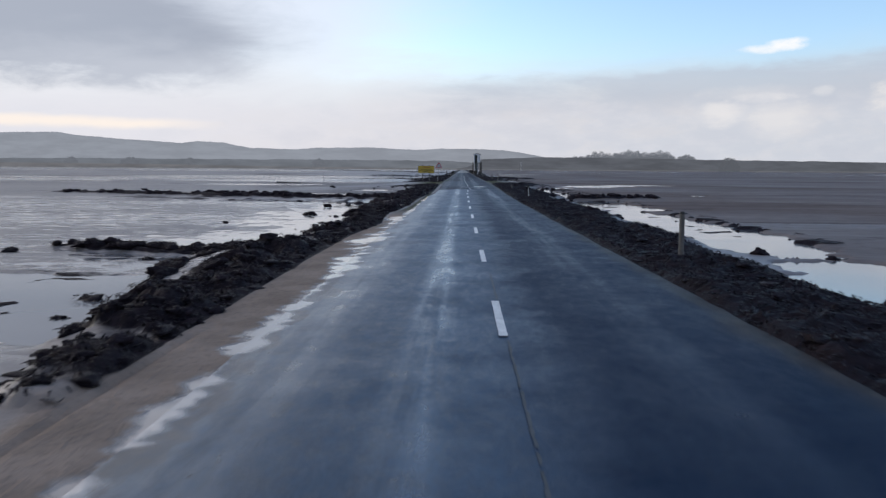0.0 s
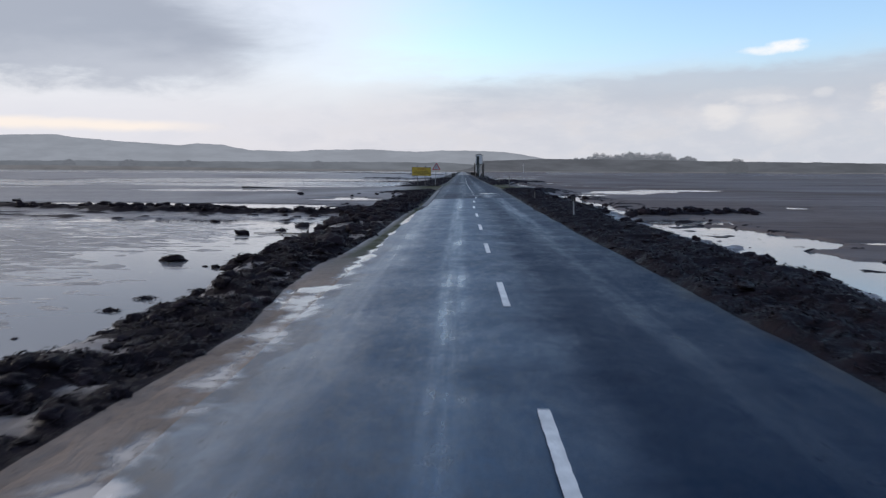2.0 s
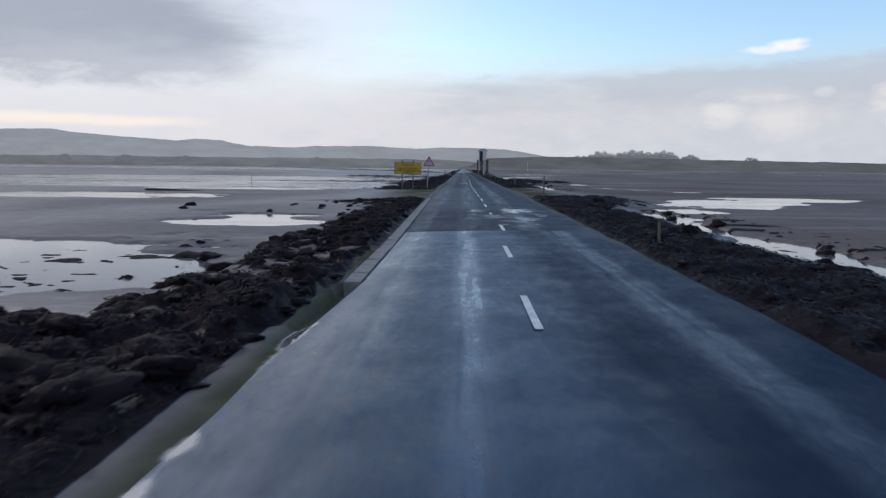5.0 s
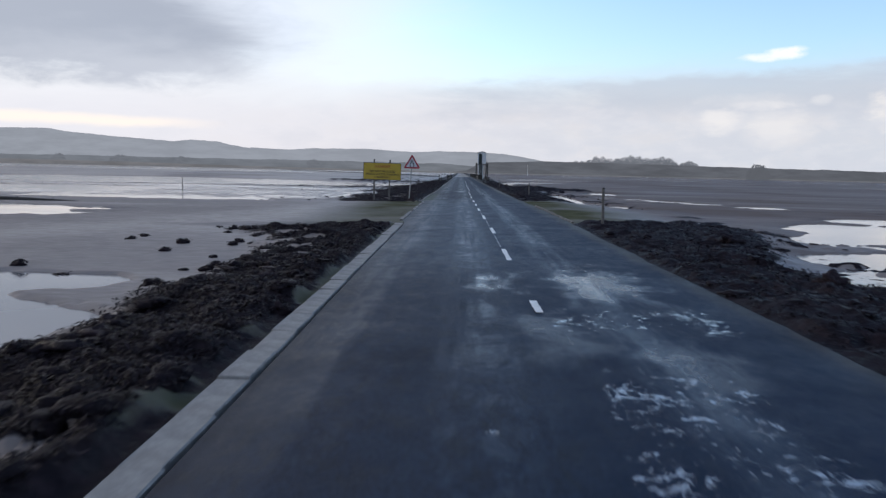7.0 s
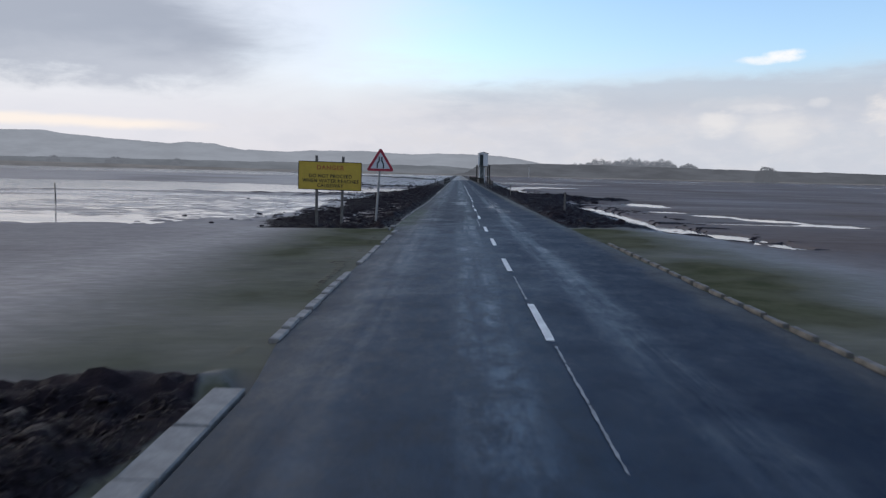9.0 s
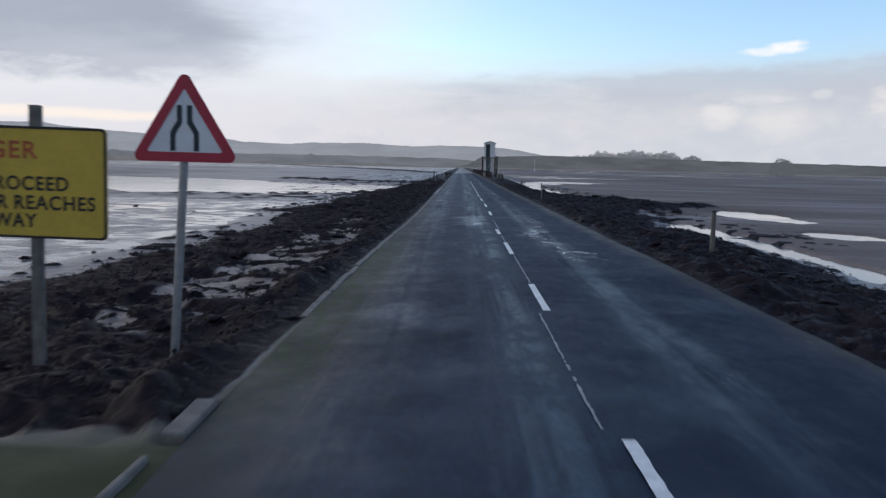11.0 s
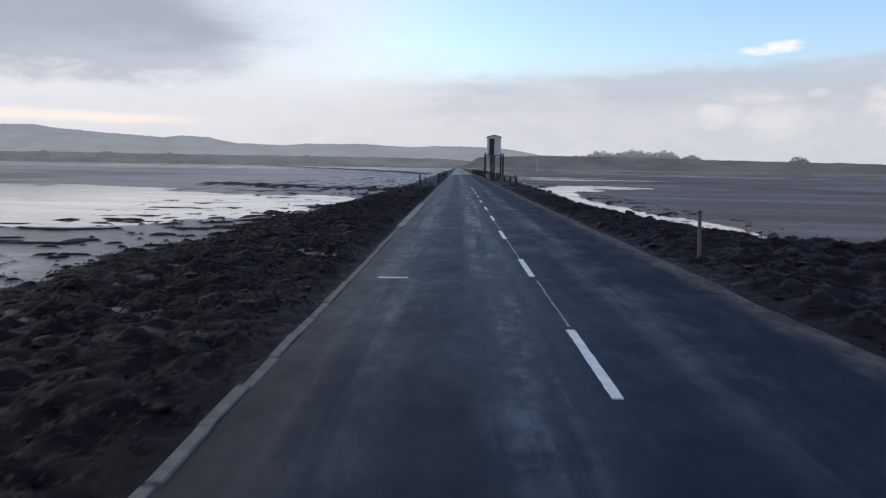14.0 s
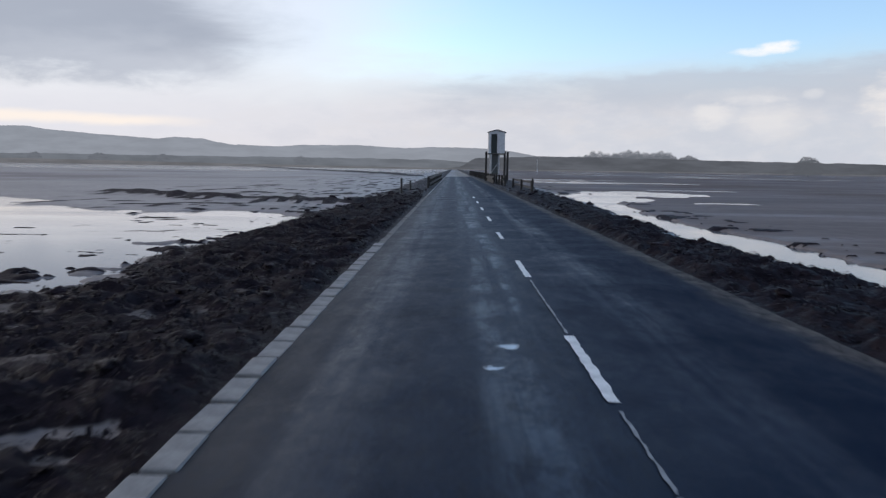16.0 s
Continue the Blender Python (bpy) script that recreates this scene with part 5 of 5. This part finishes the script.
def build_fence(x0, y0, x1, y1, n, h, label):
    f = thing("bridge_fence", (x0, y0, -0.15 + FALL * x0), label, "fence", "fences of the bridge")
    for i in range(n):
        t = i / (n - 1)
        part("post", box_bm((0.17, 0.17, h + 0.3), ((x1 - x0) * t, (y1 - y0) * t, h / 2 - 0.15), 0.015), DARK_TIMBER, f)
    L = math.hypot(x1 - x0, y1 - y0)
    ang = math.degrees(math.atan2(-(x1 - x0), y1 - y0))
    for z in (h * 0.45, h * 0.88):
        part("rail", box_bm((0.07, L, 0.16), ((x1 - x0) / 2 + 0.11, (y1 - y0) / 2, z), 0.01, pose(0, 0, 0, 0, 0, ang)), DARK_TIMBER, f)
    return f


build_fence(-3.15, 206, -2.95, 258, 17, 1.1, "dark timber post and rail fence along the bridge")
build_fence(3.45, 212, 2.8, 330, 30, 1.1, "dark timber post and rail fence along the bridge")

build_fence(4.3, 197.0, 4.1, 211.0, 3, 0.85, "short weathered timber rail beside the water")


def build_abutment():
    """Dark timber facing round the foot of the hut, plank by plank."""
    ab = thing("bridge_abutment", (3.1, 224.0, -0.3), "dark planked timber facing beside the bridge", "abutment")
    rng = random.Random(5)
    for k in range(16):
        part("plank", box_bm((0.10, 0.9, 1.15 + rng.uniform(-0.12, 0.1)), (0, 0.46 + k * 0.94, 0.5), 0.012), DARK_TIMBER, ab)
    part("waling", box_bm((0.14, 15.0, 0.18), (-0.11, 7.5, 0.85), 0.015), DARK_TIMBER, ab, "long horizontal timber")
    return ab


build_abutment()


# ---------------------------------------------------------------- driftwood
def ring_mesh(rows, seg=14):
    """A closed skin over rings given as (centre, radius across, radius up)."""
    bm = bmesh.new()
    loops = []
    for c, ra, ru in rows:
        loops.append([bm.verts.new((c[0], c[1] + ra * math.cos(6.2832 * k / seg), c[2] + ru * math.sin(6.2832 * k / seg))) for k in range(seg)])
    for a, b in zip(loops, loops[1:]):
        for k in range(seg):
            bm.faces.new((a[k], a[(k + 1) % seg], b[(k + 1) % seg], b[k]))
    bm.faces.new(loops[0][::-1])
    bm.faces.new(loops[-1])
    bmesh.ops.recalc_face_normals(bm, faces=bm.faces)
    return bm


def build_log(x, y, z, length, r, turn, label):
    log = thing("log", (x, y, z), label, "log")
    rng = random.Random(int(length * 100))
    n = 10
    rows = []
    for i in range(n + 1):
        t = i / n
        k = r * (1.0 - 0.25 * t) * (1 + rng.uniform(-0.07, 0.07)) * (0.86 if i in (0, n) else 1.0)
        rows.append(((length * (t - 0.5), rng.uniform(-0.04, 0.04) * r, 0.12 * r * math.sin(3 * t)), k, k * 0.92))
    part("trunk", ring_mesh(rows), DARK_TIMBER, log, smooth=True)
    part("cut_end", ring_mesh([((-length / 2 - 0.004, 0, 0), r * 0.84, r * 0.78), ((-length / 2 + 0.01, 0, 0), r * 0.84, r * 0.78)]), TIMBER, log, "paler sawn end")
    for s in (-0.22, 0.2):
        part("branch_stub", tube_bm(r * 0.28, r * 0.2, r * 1.25, (length * s, 0, r * 0.1), 9), DARK_TIMBER, log)
    log.rotation_euler = (0.05, 0.03, radians(turn))
    return log


build_log(-4.5, 36.45, -0.16, 0.80, 0.15, -8, "dark wet log lying among weedy stones")
build_log(-22.0, 98.0, -0.32, 4.2, 0.12, 3, "long dark timber stranded on the flats")


def build_stick(x, y, z, pts, r, label):
    stick = thing("stick", (x, y, z), label, "driftwood")
    cu = bpy.data.curves.new("stem", "CURVE")
    cu.dimensions = "3D"
    cu.bevel_depth, cu.bevel_resolution = r, 3
    sp = cu.splines.new("POLY")
    sp.points.add(len(pts) - 1)
    for q, p in zip(sp.points, pts):
        q.co = (*p, 1)
        q.radius = 1.0 - 0.5 * abs(p[0]) / max(abs(pts[-1][0]), 0.1)
    ob = new("stem", cu)
    me = bpy.data.meshes.new_from_object(ob.evaluated_get(bpy.context.evaluated_depsgraph_get()))
    bpy.data.objects.remove(ob)
    me.materials.append(DARK_TIMBER)
    ob = new("stem", me)
    ob.parent = stick
    fork = tube_bm(r * 0.7, r * 0.4, 0.35, (0, 0, 0), 8)
    bmesh.ops.transform(fork, matrix=pose(pts[2][0], pts[2][1], 0.0, 78, 0, 40), verts=fork.verts)
    part("twig", fork, DARK_TIMBER, stick)
    return stick


build_stick(-5.4, 40.2, -0.365, [(0, 0, 0), (-0.4, 0.05, 0.01), (-0.9, 0.02, 0.015), (-1.4, 0.10, 0.01), (-1.8, 0.30, 0.0)], 0.022, "thin dark stick lying in a shallow pool")
build_post(-21.5, 117.0, 1.15, 0.05, "wading_pole", 0.03, TIMBER, "thin pale stake standing in shallow water")

# ---------------------------------------------------------------- far trees
def build_tree(x, y, z, w, h, seed, label, leaf=None):
    leaf = leaf or TREES
    rng = random.Random(seed)
    tree = thing("tree", (x, y, z), label, "tree", "trees on the far shore")
    trunk = tube_bm(w * 0.04, w * 0.02, h * 0.55, (0, 0, 0), 8)
    for k in range(5):
        a = rng.uniform(0, 6.3)
        b = tube_bm(w * 0.015, w * 0.006, h * 0.45, (0, 0, 0), 6)
        bmesh.ops.transform(b, matrix=pose(0, 0, h * 0.35, rng.uniform(15, 50), 0, math.degrees(a)), verts=b.verts)
        me = bpy.data.meshes.new("limb")
        b.to_mesh(me)
        b.free()
        trunk.from_mesh(me)
        bpy.data.meshes.remove(me)
    part("trunk", trunk, leaf, tree)
    verts, faces = [], []
    for k in range(1700):
        u, v = rng.uniform(0, 6.3), rng.random()
        r = w * 0.5 * math.sqrt(rng.random())
        zz = h * (0.10 + 0.88 * v * math.sqrt(max(0.05, 1 - (r / (w * 0.52)) ** 2)))
        c = Vector((r * math.cos(u), r * math.sin(u), zz + rng.uniform(-0.03, 0.05) * h))
        s = w * rng.uniform(0.02, 0.052)
        i = len(verts)
        d1 = Vector((rng.uniform(-1, 1), rng.uniform(-1, 1), rng.uniform(-1, 1))) * s
        d2 = Vector((rng.uniform(-1, 1), rng.uniform(-1, 1), rng.uniform(-1, 1))) * s
        d3 = Vector((rng.uniform(-1, 1), rng.uniform(-1, 1), rng.uniform(-1, 1))) * s
        verts += [tuple(c + d1), tuple(c + d2), tuple(c + d3), tuple(c - d1 - d2)]
        faces += [(i, i + 1, i + 2), (i, i + 2, i + 3), (i + 1, i + 3, i + 2)]
    ob = new("crown", mesh_from("crown", verts, faces, leaf))
    ob.parent = tree
    return tree


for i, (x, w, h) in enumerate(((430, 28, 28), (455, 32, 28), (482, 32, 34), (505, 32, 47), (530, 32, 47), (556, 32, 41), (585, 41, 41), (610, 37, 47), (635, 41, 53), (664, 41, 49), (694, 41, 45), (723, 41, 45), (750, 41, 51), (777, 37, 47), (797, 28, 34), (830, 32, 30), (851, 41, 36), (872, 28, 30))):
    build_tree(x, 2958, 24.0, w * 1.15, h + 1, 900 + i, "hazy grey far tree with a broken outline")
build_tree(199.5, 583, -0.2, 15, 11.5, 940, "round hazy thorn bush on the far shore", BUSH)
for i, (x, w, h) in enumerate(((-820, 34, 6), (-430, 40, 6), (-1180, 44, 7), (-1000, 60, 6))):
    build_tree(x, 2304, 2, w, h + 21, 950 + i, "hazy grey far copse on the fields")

# ---------------------------------------------------------------- stones and weed
def stone_variant(seed, sub=2, flat=0.62, rag=0.42):
    bm = bmesh.new()
    bmesh.ops.create_icosphere(bm, subdivisions=sub, radius=1.0)
    off = Vector((seed * 7.3, seed * 3.1, seed * 1.7))
    for v in bm.verts:
        p = v.co.normalized()
        k = 1 + rag * noise.noise(p * 1.25 + off) + rag * 0.6 * noise.noise(p * 2.9 + off) + 0.20 * noise.noise(p * 6.5 + off) + 0.11 * noise.noise(p * 13 + off)
        v.co = Vector((p.x * k, p.y * k, p.z * k * flat))
        if v.co.z < -0.28:
            v.co.z = -0.28
    v = np.array([q.co[:] for q in bm.verts])
    f = np.array([[q.index for q in t.verts] for t in bm.faces])
    bm.free()
    return v, f


def height(xs, ys):
    return ground_at(np.asarray(xs, float), np.asarray(ys, float))


def join_copies(name, variants, P, S, A, mat, smooth=True, stretch=None):
    vs, fs, base = [], [], 0
    pick = np.random.RandomState(3).randint(0, len(variants), len(P))
    for k, (v, f) in enumerate(variants):
        ids = np.where(pick == k)[0]
        if len(ids) == 0:
            continue
        c, s = np.cos(A[ids])[:, None], np.sin(A[ids])[:, None]
        x = v[None, :, 0] * (stretch[ids][:, None] if stretch is not None else 1.0)
        X = (x * c - v[None, :, 1] * s) * S[ids][:, None] + P[ids, 0][:, None]
        Y = (x * s + v[None, :, 1] * c) * S[ids][:, None] + P[ids, 1][:, None]
        Z = v[None, :, 2] * S[ids][:, None] + P[ids, 2][:, None]
        vs.append(np.stack([X, Y, Z], -1).reshape(-1, 3))
        ff = f[None] + (np.arange(len(ids)) * len(v))[:, None, None] + base
        fs.append(ff.reshape(-1, 3))
        base += len(ids) * len(v)
    V, F = np.concatenate(vs), np.concatenate(fs)
    me = bpy.data.meshes.new(name)
    me.vertices.add(len(V))
    me.vertices.foreach_set("co", V.astype(np.float32).ravel())
    me.loops.add(F.size)
    me.loops.foreach_set("vertex_index", F.ravel().astype(np.int32))
    me.polygons.add(len(F))
    me.polygons.foreach_set("loop_start", np.arange(0, F.size, 3, dtype=np.int32))
    me.polygons.foreach_set("use_smooth", np.full(len(F), smooth, dtype=bool))
    me.update(calc_edges=True)
    me.materials.append(mat)
    return new(name, me)


def scatter(rs, n, y0, y1, x_from, x_to):
    y = rs.uniform(y0, y1, n)
    t = rs.rand(n)
    return x_from(y) + (x_to(y) - x_from(y)) * t, y, t


def build_fronds(rs, inner_l, lo, hi, stones):
    """Loose ribbons of wrack, tangled over the banks."""
    xs, ys = [], []
    for n, y0, y1, a, b in ((36000, -4, 83.5, lambda y: right_edge(y) + 0.06, lambda y: hi(y) + 0.1), (22000, 98.5, 190, lambda y: right_edge(y) + 0.08, lambda y: hi(y) + 0.1), (20000, 0, 60, inner_l, lambda y: lo(y) - 0.2), (34000, 60, 83.8, lambda y: y * 0 - 2.92, lambda y: lo(y) - 0.2), (52000, 103.2, 190, lambda y: -0.06 - np.interp(y, LEFT_SAND[0], LEFT_SAND[1]), lambda y: lo(y) - 0.3)):
        x, y, t = scatter(rs, n, y0, y1, a, b)
        xs.append(x)
        ys.append(y)
    X, Y = np.concatenate(xs), np.concatenate(ys)
    weed = height(X, Y)[1]
    keep = rs.rand(len(X)) < weed * 1.3 - 0.25
    X, Y = X[keep], Y[keep]
    n0 = len(X)
    sx, sy, sz, ss = stones
    pick = rs.randint(0, len(sx), 16000)
    th, rho = rs.uniform(0, 6.28, len(pick)), np.sqrt(rs.rand(len(pick))) * 0.92
    X = np.concatenate([X, sx[pick] + ss[pick] * rho * np.cos(th)])
    Y = np.concatenate([Y, sy[pick] + ss[pick] * rho * np.sin(th)])
    top = np.concatenate([np.full(n0, -9.0), sz[pick] + ss[pick] * 0.60 * np.sqrt(1 - rho ** 2)])
    n, m = len(X), 4
    a = np.concatenate([rs.uniform(0, 6.28, n0), th + rs.normal(0, 0.5, len(pick))])
    bend = rs.normal(0, 0.55, n) * np.concatenate([np.ones(n0), np.full(len(pick), 0.5)])
    L = rs.uniform(0.04, 0.14, n) / (m - 1)
    wd = rs.uniform(0.004, 0.013, n)
    lift = rs.uniform(0.0, 0.035, n)
    V = np.zeros((n, m, 2, 3))
    px, py = X.copy(), Y.copy()
    for k in range(m):
        zk = np.maximum(height(px, py)[0], top - 0.03 * k)
        z0 = zk if k == 0 else z0
        z = np.clip(zk, z0 - 0.03, z0 + 0.03) + 0.006 + lift * math.sin(math.pi * (k + 0.4) / m) + rs.uniform(0, 0.02, n)
        w = wd * (0.5 + math.sin(math.pi * (k + 0.5) / m))
        V[:, k, 0] = np.stack([px - np.sin(a) * w, py + np.cos(a) * w, z], -1)
        V[:, k, 1] = np.stack([px + np.sin(a) * w, py - np.cos(a) * w, z + w * rs.uniform(-0.8, 0.8, n)], -1)
        px, py = px + np.cos(a) * L, py + np.sin(a) * L
        a = a + bend
    i = np.arange(n * m * 2).reshape(n, m, 2)
    F = np.stack([i[:, :-1, 0], i[:, :-1, 1], i[:, 1:, 1], i[:, 1:, 0]], -1).reshape(-1, 4)
    me = bpy.data.meshes.new("wrack")
    me.vertices.add(n * m * 2)
    me.vertices.foreach_set("co", V.astype(np.float32).ravel())
    me.loops.add(F.size)
    me.loops.foreach_set("vertex_index", F.ravel().astype(np.int32))
    me.polygons.add(len(F))
    me.polygons.foreach_set("loop_start", np.arange(0, F.size, 4, dtype=np.int32))
    me.update(calc_edges=True)
    me.materials.append(FROND)
    tagged(new("wrack", me), "tangled ribbons of dark brown wrack on the banks", "seaweed", kind="stuff")


def build_stones():
    rs = np.random.RandomState(11)
    big = [stone_variant(k + 1, 3, 0.64, 0.56) for k in range(9)]
    small = [stone_variant(k + 31, 2, 0.38, 0.75) for k in range(8)]
    inner_l = lambda y: np.where(y < 60, -0.06 - np.interp(y, LEFT_SAND[0], LEFT_SAND[1]), -np.interp(y, [60, 104, 260], [2.85, 3.1, 3.1]))
    lo = lambda y: bank_edges(y)[0]
    hi = lambda y: bank_edges(y)[1]
    sets = []
    # boulders on the sunward bank before the apron, mostly on its outer half
    x, y, t = scatter(rs, 620, 5.5, 64, inner_l, lambda y: lo(y) - 0.1)
    sets.append((x, y, rs.uniform(0.06, 0.23, len(x)) * (0.55 + 0.6 * t) * np.where((y < 13) | (y > 19) & (y < 31), 0.7, 1.0)))
    x, y, t = scatter(rs, 34, 23.5, 34, lambda y: lo(y) + 0.1, lambda y: lo(y) - 1.4)
    sets.append((x, y, rs.uniform(0.05, 0.17, len(x)) * (1.15 - 0.5 * t)))
    x, y, t = scatter(rs, 150, 62, 83.5, inner_l, lambda y: lo(y) - 0.3)
    sets.append((x, y, rs.uniform(0.06, 0.14, len(x))))
    x, y, t = scatter(rs, 120, 103, 195, lambda y: inner_l(y) - 0.2, lambda y: lo(y) - 0.2)
    sets.append((x, y, rs.uniform(0.05, 0.12, len(x))))
    x, y, t = scatter(rs, 34, 33, 50, lambda y: inner_l(y) - 0.4, lambda y: lo(y) - 0.1)
    sets.append((x, y, rs.uniform(0.22, 0.36, len(x))))
    # the other bank
    x, y, t = scatter(rs, 45, -4, 83.5, lambda y: y * 0 + 2.95, lambda y: hi(y) + 0.3)
    sets.append((x, y, rs.uniform(0.07, 0.22, len(x)) * (0.6 + 0.6 * t)))
    x, y, t = scatter(rs, 60, 98.5, 200, lambda y: y * 0 + 3.1, lambda y: hi(y) + 0.3)
    sets.append((x, y, rs.uniform(0.07, 0.22, len(x)) * (0.6 + 0.6 * t)))
    # ridges over the flats
    for x0, y0, x1, y1, wd, n in ((-5, 49.5, -17, 52.0, 0.9, 120), (-15, 52, -30, 57, 0.6, 70), (6.5, 48.5, 12, 50, 0.5, 60), (-5.6, 17.6, -10.5, 18.8, 0.25, 45)):
        t = rs.rand(n)
        sets.append((x0 + (x1 - x0) * t + rs.normal(0, wd * 0.3, n), y0 + (y1 - y0) * t + rs.normal(0, wd * 0.6, n), rs.uniform(0.06, 0.22, n)))
    # strays in the pools
    n = 230
    y = rs.uniform(4, 190, n)
    side = rs.rand(n) < 0.82
    d = rs.exponential(1.6, n)
    x = np.where(side, lo(y) - 0.3 - d, hi(y) + 0.2 + d)
    keep = (y < 83) | (y > 103)
    sets.append((x[keep], y[keep], rs.uniform(0.05, 0.22, keep.sum()) * np.where(y[keep] > 100, 0.5, 1.0)))
    X, Y, S = (np.concatenate([q[k] for q in sets]) for k in range(3))
    z, weed, *_ = height(X, Y)
    keep = (rs.rand(len(X)) < 0.25 + weed) | (S > 0.2)
    X, Y, S, z = X[keep], Y[keep], S[keep], z[keep]
    Z = z + S * 0.06
    A = rs.uniform(0, 6.28, len(X))
    sel = (Y < 84) & (X < 0) & (S > 0.09)
    heap = (X[sel], Y[sel], Z[sel], S[sel])
    # the large stones nearest the road in the first stretch are single pieces
    near = np.where((Y > 3) & (Y < 58) & (X < 0) & (S > 0.10))[0]
    near = near[np.argsort(-S[near])][:290]
    single = np.zeros(len(X), bool)
    single[near] = True
    meshes = [mesh_from("stone", [tuple(p) for p in v], [tuple(int(i) for i in q) for q in f], ROCK, smooth=True) for v, f in big]
    for i in near:
        ob = new("stone", meshes[int(rs.randint(len(meshes)))])
        ob.parent = ground
        ob.location = (float(X[i]), float(Y[i]), float(Z[i]))
        ob.rotation_euler = (float(rs.uniform(-0.3, 0.3)), float(rs.uniform(-0.3, 0.3)), float(A[i]))
        s = float(S[i])
        ob.scale = (s * float(rs.uniform(0.9, 1.45)), s, s * float(rs.uniform(0.6, 0.95)))
    r = ~single
    ob = join_copies("stones", big, np.stack([X, Y, Z], -1)[r], S[r], A[r], ROCK, stretch=rs.uniform(0.9, 1.5, r.sum()))
    tagged(ob, "dark weed-covered stones heaped along the road", "stones", kind="stuff")
    # small clumps of wrack over the banks
    sets = []
    for n, y0, y1, a, b in ((300, -5, 83.5, lambda y: right_edge(y) + 0.12, lambda y: hi(y) + 0.1), (400, 98.5, 205, lambda y: right_edge(y) + 0.15, lambda y: hi(y) + 0.1), (500, -6, 60, inner_l, lambda y: lo(y) - 0.2), (380, 60, 83.8, lambda y: y * 0 - 3.0, lambda y: lo(y) - 0.2), (600, 102.5, 205, lambda y: y * 0 - 3.1, lambda y: lo(y) - 0.3)):
        x, y, t = scatter(rs, n, y0, y1, a, b)
        sets.append((x, y, rs.uniform(0.04, 0.12, n)))
    X, Y, S = (np.concatenate([q[k] for q in sets]) for k in range(3))
    z, weed, *_ = height(X, Y)
    keep = rs.rand(len(X)) < weed * 1.15
    X, Y, S, z = X[keep], Y[keep], S[keep], z[keep]
    ob = join_copies("seaweed", small, np.stack([X, Y, z + 0.01], -1), S, rs.uniform(0, 6.28, len(X)), FROND, stretch=rs.uniform(0.9, 1.7, len(X)))
    build_fronds(rs, inner_l, lo, hi, heap)
    tagged(ob, "dark brown wet seaweed matted over the stony banks", "seaweed", kind="stuff")


build_stones()
build_kerbs()
